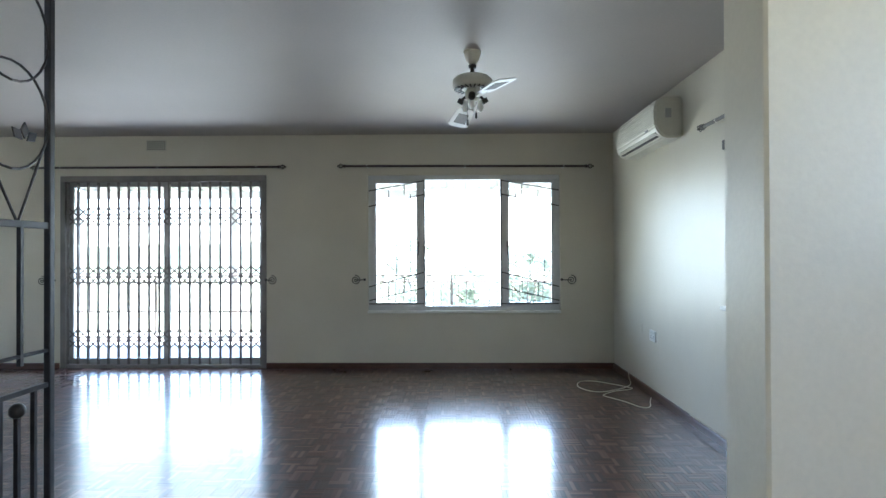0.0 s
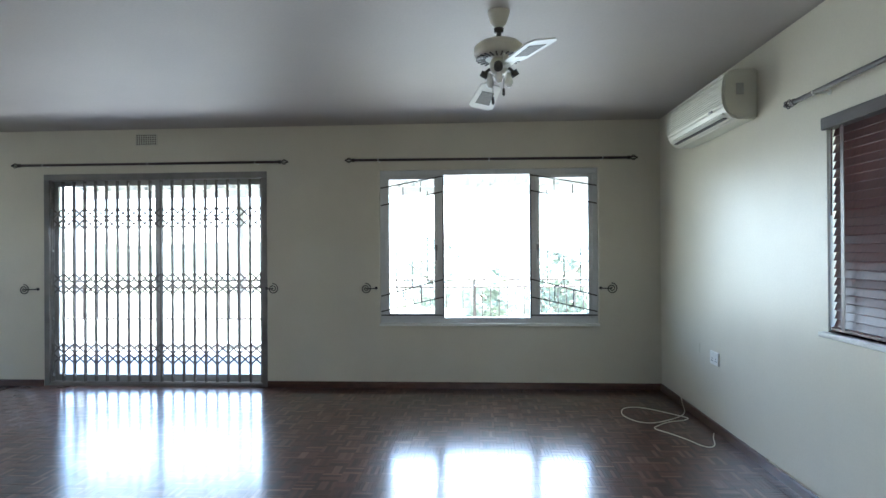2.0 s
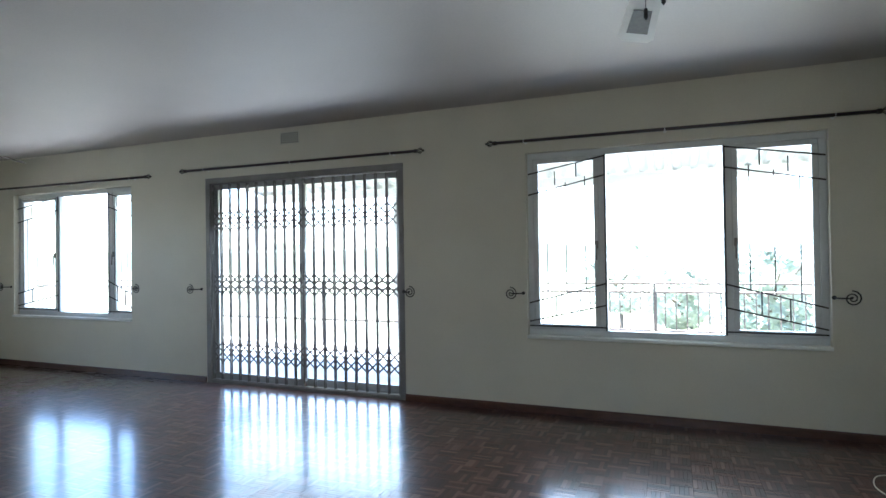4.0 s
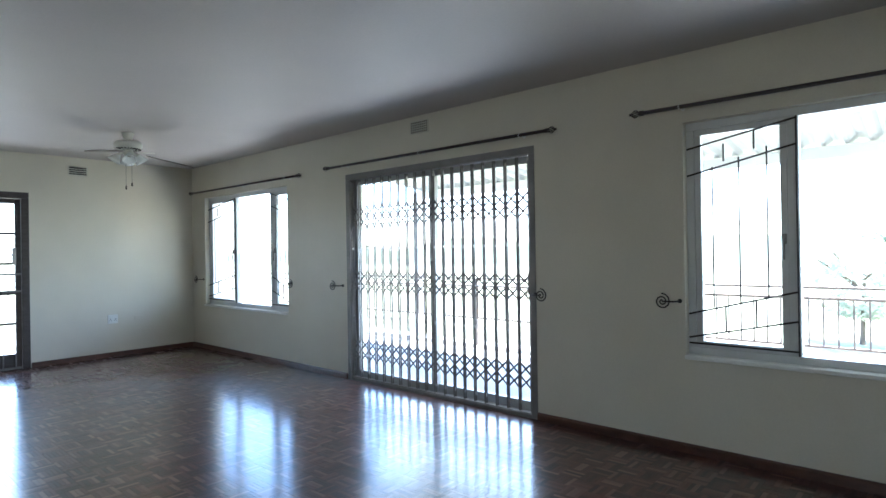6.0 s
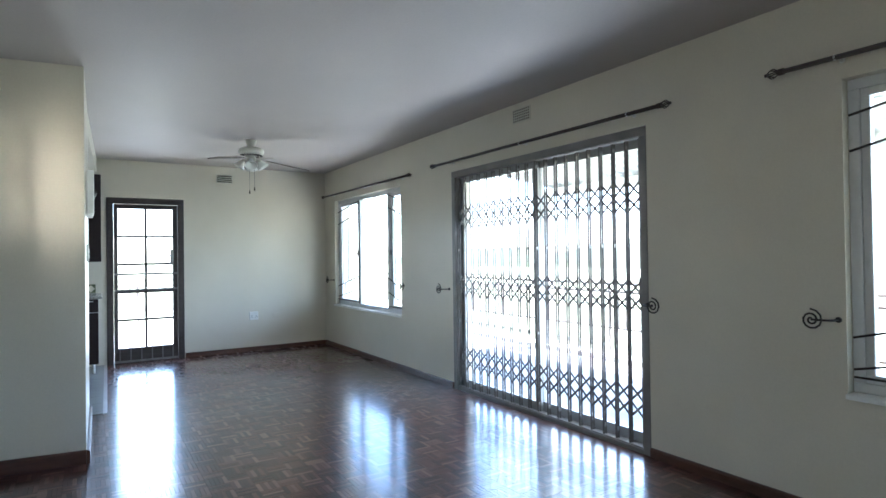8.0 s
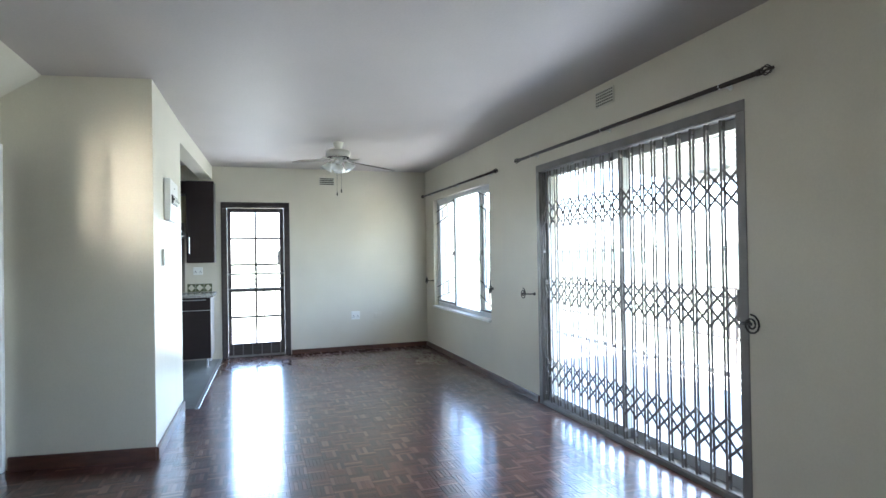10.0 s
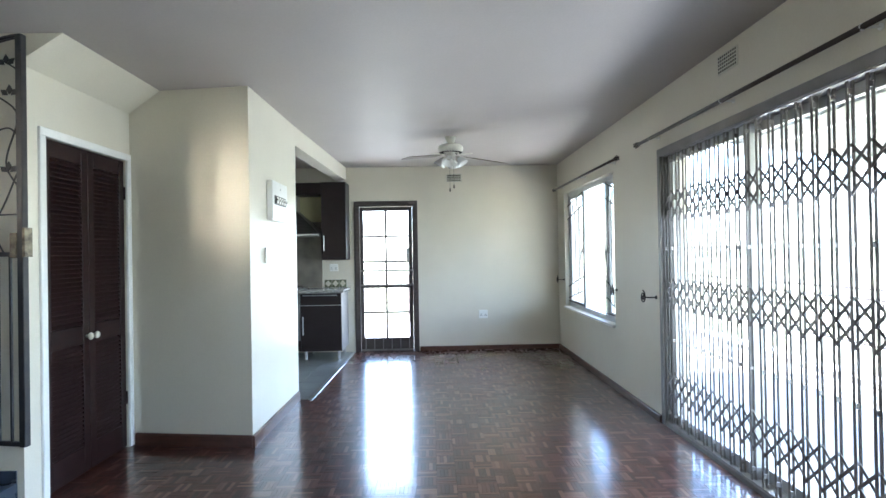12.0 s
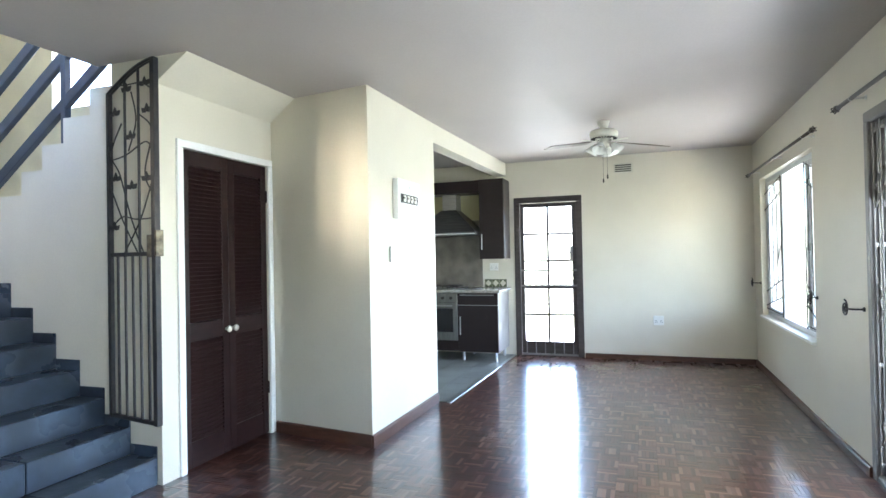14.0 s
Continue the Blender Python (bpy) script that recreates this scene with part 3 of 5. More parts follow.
for k, (a, b) in enumerate(((-w + 0.055, 0.03), (-0.03, w - 0.055))):
    y = 0.10 if k else 0.06
    bm = bmesh.new()
    for lo, hi in (((a, y, 0.03), (b, y + 0.035, 0.10)), ((a, y, z1 - 0.115), (b, y + 0.035, z1 - 0.06)), ((a, y, 0.10), (a + 0.055, y + 0.035, z1 - 0.115)), ((b - 0.055, y, 0.10), (b, y + 0.035, z1 - 0.115))):
        box(bm, lo, hi, 0.003)
    leaf = part("sliding_panel", bm, PANEL_GREY, slide)
    bm = bmesh.new()
    box(bm, (a + 0.05, y + 0.015, 0.097), (b - 0.05, y + 0.021, z1 - 0.112))
    g = part("pane", bm, GLASS, leaf)
    g.visible_shadow = False
    if k == 0:
        bm = bmesh.new()
        box(bm, (b - 0.04, y - 0.014, 1.02), (b - 0.02, y + 0.002, 1.22), 0.004)
        part("pull_handle", bm, FRAME_GREY, leaf)

gate = thing("security_gate", ((x0 + x1) / 2, NORTH + 0.028, 0.03), "closed grey folding trellis security gate across the sliding door", "security gate")
GX = [-w + 0.068 + i * (2 * w - 0.136) / 19 for i in range(20)]
GT = z1 - 0.065 - 0.03
bm = bmesh.new()
for s in (-1, 1):
    box(bm, (-0.0088, s * 0.011 - 0.003, 0.008), (0.0088, s * 0.012 + 0.003, GT - 0.004), 0.0015)
for z in (0.06, 0.62, 1.3, GT - 0.06):
    box(bm, (-0.0055, -0.0095, z), (0.0055, 0.0095, z + 0.024), 0.001)
upright = part("upright", bm, TRELLIS, gate)
upright.location.x = GX[0]
for x in GX[1:]:
    c = upright.copy()
    scene.collection.objects.link(c)
    c.location.x = x
for name, lo, hi in (("top_track", (-w + 0.056, -0.022, GT), (w - 0.056, 0.022, GT + 0.03)), ("bottom_track", (-w + 0.056, -0.02, -0.026), (w - 0.056, 0.02, 0.008))):
    bm = bmesh.new()
    box(bm, lo, hi, 0.003)
    part(name, bm, TRELLIS, gate)
gap = GX[1] - GX[0]
bm = bmesh.new()
ROW = 0.105
lng = math.hypot(gap, ROW) + 0.012
box(bm, (-lng / 2, -0.0025, -0.0078), (lng / 2, 0.0025, 0.0078), 0.001)
strap_mesh = None
for zc in (1.63, 0.98, 0.285):
    for r in (-0.5, 0.5):
        for i in range(19):
            for s in (-1, 1):
                if strap_mesh is None:
                    strap = part("strap", bm, TRELLIS, gate)
                    strap_mesh = strap.data
                else:
                    strap = new("strap", strap_mesh)
                    strap.parent = gate
                strap.matrix_basis = pose((GX[i] + GX[i + 1]) / 2, -0.003 * s, zc + r * ROW, 0, -s * math.degrees(math.atan2(ROW, gap)), 0)
bm = bmesh.new()
box(bm, (-0.012, -0.02, 0.008), (0.012, 0.02, GT - 0.003), 0.003)
box(bm, (-0.02, -0.03, 0.93), (0.02, -0.012, 1.10), 0.004)
lockbar = part("lock_post", bm, TRELLIS, gate)
lockbar.location.x = GX[-1] + 0.012

# ---- stairs ----
RISE, GOING = 0.162, 0.208
STEP0 = 2.456
STAIR_E = -1.15
stairs = tagged(thing("stairs", (STAIR_X, STEP0, 0)), "black slate tiled stairs rising beside the painted wall", "stairs", kind="structure")
for k in range(9):
    y = -k * GOING
    depth = GOING if k < 8 else 1.0
    for j, (a, b) in enumerate(((0.0, 0.62), (0.623, 1.05), (1.053, STAIR_E - STAIR_X))):
        bm = bmesh.new()
        box(bm, (a + 0.001, y - depth, k * RISE if k else 0.0), (b, y, (k + 1) * RISE), 0.005)
        part("step", bm, SLATE, stairs)
    bm = bmesh.new()
    box(bm, (0.0, y - GOING + 0.0, (k + 1) * RISE - 0.1 if k else 0.02), (0.009, y - 0.002, (k + 1) * RISE + 0.065), 0.002)
    part("stepped_skirting", bm, SLATE, stairs)
# upper flight, seen from its side
bm = bmesh.new()
for k, (y, z) in enumerate(UP):
    box(bm, (-3.60, y, z - 0.17), (STAIR_X - 0.12, y + 0.21, z - 0.002))
structure("stairs_upper", bm, PAINT, "painted upper flight of stairs", "stairs")
RAILBLUE = material("dark_blue_grey_paint", (0.07, 0.085, 0.11), 0.3, 0.2, second=(0.05, 0.06, 0.08), scale=5)
rail = thing("stair_railing", (STAIR_X - 0.06, 1.65, 2.09), "dark grey painted steel railing of the upper stair flight", "railing")
slope = 0.72
for z in (0.212, 0.53, 0.855):
    bm = bmesh.new()
    L = 2.2
    box(bm, (-0.02, -L / 2, -0.036), (0.02, L / 2, 0.036), 0.004, pose(0, -0.12, z - 0.02, math.degrees(math.atan(slope)), 0, 0))
    part("sloping_bar", bm, RAILBLUE, rail)
for y in (0.0, -0.85, 0.78):
    bm = bmesh.new()
    box(bm, (-0.022, y - 0.022, -0.05 + slope * y), (0.022, y + 0.022, 1.0 + slope * y), 0.004)
    part("post", bm, RAILBLUE, rail)

# ---- wrought iron gates at the foot of the stairs ----
def leaf_sprig(bm, p, s, d):
    """A three-lobed iron leaf on a short stalk, in the plane y-z."""
    for a in (-0.9, 0.0, 0.9):
        u = Vector((0, math.sin(a) * d, math.cos(a)))
        n = Vector((0, u.z, -u.y))
        q = Vector(p) + u * s * 0.25
        ring = [q, q + u * s * 0.5 + n * s * 0.32, q + u * s, q + u * s * 0.5 - n * s * 0.32]
        lo = [bm.verts.new(v + Vector((-0.003, 0, 0))) for v in ring]
        hi = [bm.verts.new(v + Vector((0.003, 0, 0))) for v in ring]
        bm.faces.new(lo), bm.faces.new(list(reversed(hi)))
        for i in range(4):
            bm.faces.new((lo[i], hi[i], hi[(i + 1) % 4], lo[(i + 1) % 4]))


def iron_gate(at, turn, width, height, bars, label):
    """An arched gate leaf, hinge at its base at the origin, reaching along +y: upright bars below, twining vines above."""
    ob = thing("stair_gate", at, label, "gate", "wrought iron stair gates", turn)
    H = height
    mid = 0.985
    low = H - 0.14
    T = 0.014
    bm = bmesh.new()
    box(bm, (-T, -T, 0), (T, T, low), 0.003)
    part("hinge_stile", bm, IRON, ob)
    bm = bmesh.new()
    box(bm, (-0.018, width - 0.018, 0), (0.018, width + 0.018, H), 0.003)
    part("lock_stile", bm, IRON, ob)
    for z in (0.012, mid):
        bm = bmesh.new()
        box(bm, (-0.009, T, z - 0.012), (0.009, width - 0.018, z + 0.012), 0.002)
        part("cross_rail", bm, IRON, ob)
    bm = bmesh.new()
    arch = [(0, width * f, low + (H - low) * math.sin(f * math.pi / 2)) for f in [k / 10 for k in range(11)]]
    for dx in (-0.007, 0.007):
        tube(bm, [(dx, y, z - 0.006) for _, y, z in arch], 0.010, 6)
    part("arched_top", bm, IRON, ob)
    for k in range(1, bars):
        bm = bmesh.new()
        y = width * k / bars
        box(bm, (-0.006, y - 0.006, 0.02), (0.006, y + 0.006, mid), 0.001)
        part("bar", bm, IRON, ob)
    for f in (0.36, 0.66):
        bm = bmesh.new()
        box(bm, (-0.006, width * f - 0.006, mid), (0.006, width * f + 0.006, low + (H - low) * math.sin(f * math.pi / 2)), 0.001)
        part("bar", bm, IRON, ob)
    span = low - mid
    vines = [[(0.02, 0.42), (0.3, 0.2), (0.62, 0.0)], [(0.98, 0.45), (0.7, 0.2), (0.34, 0.0)], [(0.3, 0.8), (0.05, 0.62), (0.25, 0.48), (0.5, 0.2), (0.75, 0.0)],
             [(0.95, 0.62), (0.8, 0.66), (0.4, 0.6), (0.05, 0.58)], [(0.95, 0.35), (0.8, 0.48), (0.96, 0.72), (0.7, 0.83)], [(0.95, 0.97), (0.75, 1.02), (0.45, 1.03), (0.2, 1.04)],
             [(0.45, 0.62), (0.62, 0.8), (0.52, 0.98)], [(0.06, 0.16), (0.3, 0.22), (0.6, 0.2), (0.95, 0.2)]]
    for v in vines:
        bm = bmesh.new()
        pts = [Vector((0.004, width * a, mid + 0.012 + (span - 0.02) * b)) for a, b in v]
        fine = []
        for i in range(len(pts) - 1):
            p0, p1, p2, p3 = pts[max(i - 1, 0)], pts[i], pts[i + 1], pts[min(i + 2, len(pts) - 1)]
            for k in range(6):
                t = k / 6
                fine.append(0.5 * ((2 * p1) + (p2 - p0) * t + (2 * p0 - 5 * p1 + 4 * p2 - p3) * t * t + (3 * p1 - p0 - 3 * p2 + p3) * t ** 3))
        fine.append(pts[-1])
        tube(bm, fine, 0.0045, 5)
        part("vine", bm, IRON, ob, smooth=True)
    for a, b, d in ((0.16, 0.84, 1), (0.86, 0.82, -1), (0.5, 0.68, 1), (0.16, 0.44, 1), (0.84, 0.42, -1), (0.52, 0.38, 1), (0.82, 0.98, -1), (0.42, 0.97, 1), (0.12, 0.14, 1)):
        bm = bmesh.new()
        leaf_sprig(bm, (0.006, width * a, mid + span * b), 0.05, d)
        part("leaf", bm, IRON, ob)
    bm = bmesh.new()
    box(bm, (-0.02, width - 0.06, mid - 0.02), (0.02, width - 0.02, mid + 0.11), 0.003)
    box(bm, (-0.024, width + 0.019, mid - 0.015), (0.024, width + 0.036, mid + 0.135), 0.002)
    part("lock_box", bm, BRASS, ob, "worn brass and steel lock box")
    return ob


BRASS = material("worn_brass", (0.2, 0.17, 0.12), 0.45, 0.8, second=(0.06, 0.05, 0.04), scale=25)
iron_gate((-2.505, 2.13, 0.385), -10.0, 0.445, 2.115, 6, "open black wrought iron gate leaf with leaf ornaments")

# the other leaf stands beside the hall, with a latch and a low rail
side = thing("stair_side_grille", (-1.06, 1.80, 0.05), "black wrought iron grille with scrolls beside the stairs", "grille")
Y1 = 0.63
bm = bmesh.new()
box(bm, (-0.013, Y1 - 0.02, -0.05), (0.013, Y1 + 0.008, CEIL - 0.06), 0.003)
part("lock_stile", bm, IRON, side)
bm = bmesh.new()
box(bm, (-0.014, -0.014, -0.05), (0.014, 0.014, CEIL - 0.06), 0.003)
part("hinge_stile", bm, IRON, side)
for z, r in ((1.308, 0.013), (0.835, 0.006), (0.705, 0.009), (0.02, 0.012)):
    bm = bmesh.new()
    box(bm, (-0.009, 0.014, z - r), (0.009, Y1 - 0.02, z + r), 0.002)
    part("cross_rail", bm, IRON, side)
for y, za, zb in ((0.478, 0.80, 1.30), (0.32, 0.80, 1.30), (0.16, 0.80, 1.30), (0.545, 0.03, 0.70), (0.465, 0.03, 0.63), (0.385, 0.03, 0.70), (0.305, 0.03, 0.63), (0.2, 0.03, 0.7), (0.1, 0.03, 0.63)):
    bm = bmesh.new()
    box(bm, (-0.008, y - 0.008, za), (0.008, y + 0.008, zb), 0.001)
    part("bar", bm, IRON, side)
bm = bmesh.new()
bmesh.ops.create_uvsphere(bm, u_segments=10, v_segments=8, radius=0.028, matrix=Matrix.Translation((0, 0.465, 0.645)))
part("knob", bm, IRON, side, smooth=True)
for za, side_dir in ((1.31, 1), (1.69, 1), (2.0, 1)):
    bm = bmesh.new()
    if za < 1.4:
        tube(bm, [(0.004, Y1 - 0.02 - 0.15 * (1 - f) ** 1.0, za + 0.34 * f) for f in [k / 10 for k in range(11)]], 0.005, 5)
        tube(bm, [(0.004, Y1 - 0.17 - 0.2 * f, za + 0.34 * f) for f in [k / 10 for k in range(11)]], 0.005, 5)
    else:
        tube(bm, [(0.004, Y1 - 0.02 - 0.36 * (1 - math.cos(a)) / 2 * 1.0, za + 0.19 * math.sin(a)) for a in [math.pi * k / 14 - math.pi / 2 for k in range(29)]], 0.005, 5)
    part("scroll", bm, IRON, side, smooth=True)
for y, z in ((Y1 - 0.14, 1.60), (Y1 - 0.17, 2.13)):
    bm = bmesh.new()
    leaf_sprig(bm, (0.006, y, z), 0.06, 1)
    part("leaf", bm, IRON, side)

# ---- louvred closet door ----
lx0, lx1, _, lz = LV
bm = bmesh.new()
for lo, hi in (((lx0 - 0.05, LOUVRE_Y - 0.005, 0), (lx0, LOUVRE_Y + 0.016, lz)), ((lx1, LOUVRE_Y - 0.005, 0), (lx1 + 0.05, LOUVRE_Y + 0.016, lz)), ((lx0 - 0.05, LOUVRE_Y - 0.005, lz), (lx1 + 0.05, LOUVRE_Y + 0.016, lz + 0.05))):
    box(bm, lo, hi, 0.004)
structure("trim", bm, TRIM, "white painted door casing", "trim")
closet = tagged(thing("door_2", ((lx0 + lx1) / 2, LOUVRE_Y - 0.012, 0.008)), "closed dark stained double louvred closet door", "closet door", kind="structure")
half = (lx1 - lx0) / 2 - 0.003
slat_mesh = None
for s in (-1, 1):
    a, b = (-half, -0.002) if s < 0 else (0.002, half)
    S = 0.062
    bm = bmesh.new()
    for lo, hi in (((a, -0.034, 0), (a + S, 0, lz - 0.012)), ((b - S, -0.034, 0), (b, 0, lz - 0.012)), ((a + S, -0.034, 0), (b - S, -0.001, 0.16)), ((a + S, -0.034, 0.80), (b - S, -0.001, 0.915)), ((a + S, -0.034, lz - 0.11), (b - S, -0.001, lz - 0.012))):
        box(bm, lo, hi, 0.002)
    leaf = part("door_leaf", bm, LOUVRE, closet)
    bm = bmesh.new()
    box(bm, (a + S, -0.032, 0.16), (b - S, -0.028, lz - 0.11))
    part("backing", bm, LOUVRE, leaf)
    for lo, hi in ((0.165, 0.79), (0.92, lz - 0.115)):
        n = int((hi - lo) / 0.0265)
        for k in range(n):
            if slat_mesh is None:
                bm = bmesh.new()
                box(bm, (-(b - a) / 2 + S + 0.001, -0.017, -0.0035), ((b - a) / 2 - S - 0.001, 0.017, 0.0035), 0.0015)
                sl = part("slat", bm, LOUVRE, leaf)
                slat_mesh = sl.data
            else:
                sl = new("slat", slat_mesh)
                sl.parent = leaf
            sl.matrix_basis = pose((a + b) / 2, -0.013, lo + (k + 0.5) * (hi - lo) / n, -52, 0, 0)
    bm = bmesh.new()
    kx = -0.034 if s < 0 else 0.034
    lathe(bm, [(0.0, 0.0), (0.011, 0.0), (0.009, 0.014), (0.021, 0.022), (0.024, 0.030), (0.018, 0.040), (0.0, 0.043)], 16)
    bmesh.ops.rotate(bm, verts=bm.verts, matrix=Matrix.Rotation(radians(-90), 3, "X"))
    bmesh.ops.translate(bm, verts=bm.verts, vec=(kx, -0.001, 0.845))
    part("knob", bm, material("cream_porcelain", (0.7, 0.66, 0.55), 0.25) if s < 0 else bpy.data.materials["cream_porcelain"], leaf, "cream porcelain knob", smooth=True)
    for z in (0.3, 1.75):
        bm = bmesh.new()
        ex = a + 0.002 if s < 0 else b - 0.002
        rod(bm, (ex, 0.006, z), (ex, 0.006, z + 0.09), 0.006, 8)
        part("hinge", bm, LOUVRE, leaf)
# dark closet behind
bm = bmesh.new()
box(bm, (-3.595, 1.72, 0), (STAIR_X - 0.125, 1.78, 2.0))
structure("closet_back", bm, PAINT, "plain back of the closet", "wall")

# ---- west door with glass panes and a grille gate ----
wy0, wy1, _, wz = DOOR_W
wdoor = tagged(thing("door_3", (WEST, (wy0 + wy1) / 2, 0)), "closed dark timber door with ten glass panes", "glazed door", kind="structure")
hw = (wy1 - wy0) / 2
bm = bmesh.new()
for lo, hi in (((-0.10, -hw, 0), (0.012, -hw + 0.075, wz - 0.075)), ((-0.10, hw - 0.075, 0), (0.012, hw, wz - 0.075)), ((-0.10, -hw, wz - 0.075), (0.012, hw, wz)), ((-0.12, -hw + 0.075, -0.06), (0.0, hw - 0.075, 0.006))):
    box(bm, lo, hi, 0.004)
part("door_frame", bm, DOORWOOD, wdoor)
ih = hw - 0.078
px0, px1, pz0, pz1 = -0.315, 0.305, 0.185, 1.935
bm = bmesh.new()
for lo, hi in (((-0.055, -ih, 0.008), (-0.015, px0, wz - 0.079)), ((-0.055, px1, 0.008), (-0.015, ih, wz - 0.079)), ((-0.055, px0, 0.008), (-0.015, px1, pz0)), ((-0.055, px0, pz1), (-0.015, px1, wz - 0.079))):
    box(bm, lo, hi, 0.003)
leaf = part("door_leaf", bm, DOORWOOD, wdoor)
for z in (0.535, 0.885, 1.235, 1.585):
    bm = bmesh.new()
    box(bm, (-0.046, px0, z - 0.014), (-0.022, px1, z + 0.014), 0.002)
    part("glazing_bar", bm, DOORWOOD, leaf)
bm = bmesh.new()
box(bm, (-0.046, -0.020, pz0), (-0.022, 0.010, pz1), 0.002)
part("glazing_bar", bm, DOORWOOD, leaf)
for i in range(5):
    for j in range(2):
        bm = bmesh.new()
        ya, yb = ((px0 - 0.003, -0.014), (0.004, px1 + 0.003))[j]
        box(bm, (-0.037, ya, 0.183 + 0.35 * i + 0.009), (-0.032, yb, 0.183 + 0.35 * (i + 1) - 0.006))
        g = part("pane", bm, GLASS, leaf)
        g.visible_shadow = False
bm = bmesh.new()
box(bm, (-0.016, ih - 0.085, 1.22), (-0.008, ih - 0.045, 1.42), 0.003)
rod(bm, (-0.012, ih - 0.065, 1.34), (0.035, ih - 0.065, 1.34), 0.009, 10)
rod(bm, (0.032, ih - 0.06, 1.34), (0.032, ih - 0.17, 1.335), 0.009, 10)
STEEL = material("brushed_steel", (0.5, 0.5, 0.5), 0.3, 1.0, second=(0.42, 0.42, 0.42), scale=6, stretch=(1, 1, 12))
part("door_handle", bm, STEEL, leaf, "brushed steel lever handle")
wgate = thing("grille_gate", (WEST - 0.004, (wy0 + wy1) / 2, 0.012), "dark steel security grille over the glazed door", "security gate")
bm = bmesh.new()
for z in (0.90, 1.10):
    box(bm, (-0.006, -ih, z - 0.012), (0.006, ih, z + 0.012), 0.002)
part("cross_bar", bm, TRELLIS, wgate)
for k in range(6):
    bm = bmesh.new()
    y = -ih + 0.06 + k * (2 * ih - 0.12) / 5
    box(bm, (-0.006, y - 0.006, 0), (0.006, y + 0.006, 0.19), 0.001)
    part("bar", bm, TRELLIS, wgate)
bm = bmesh.new()
box(bm, (-0.008, -ih, 0), (0.008, ih, 0.02), 0.002)
part("bottom_bar", bm, TRELLIS, wgate)

# ---- ceiling fans ----
FAN = material("cream_white_enamel", (0.6, 0.58, 0.5), 0.38, second=(0.53, 0.51, 0.44), scale=6)
CANE = material("grey_cane_inset", (0.1, 0.085, 0.06), 0.6, second=(0.07, 0.058, 0.042), scale=60, bump=0.3, bump_scale=160)
FROST = material("frosted_glass_shade", (0.82, 0.82, 0.78), 0.25, second=(0.76, 0.76, 0.72), scale=20)
DARKPART = material("dark_metal_fitting", (0.05, 0.045, 0.04), 0.4, 0.5)


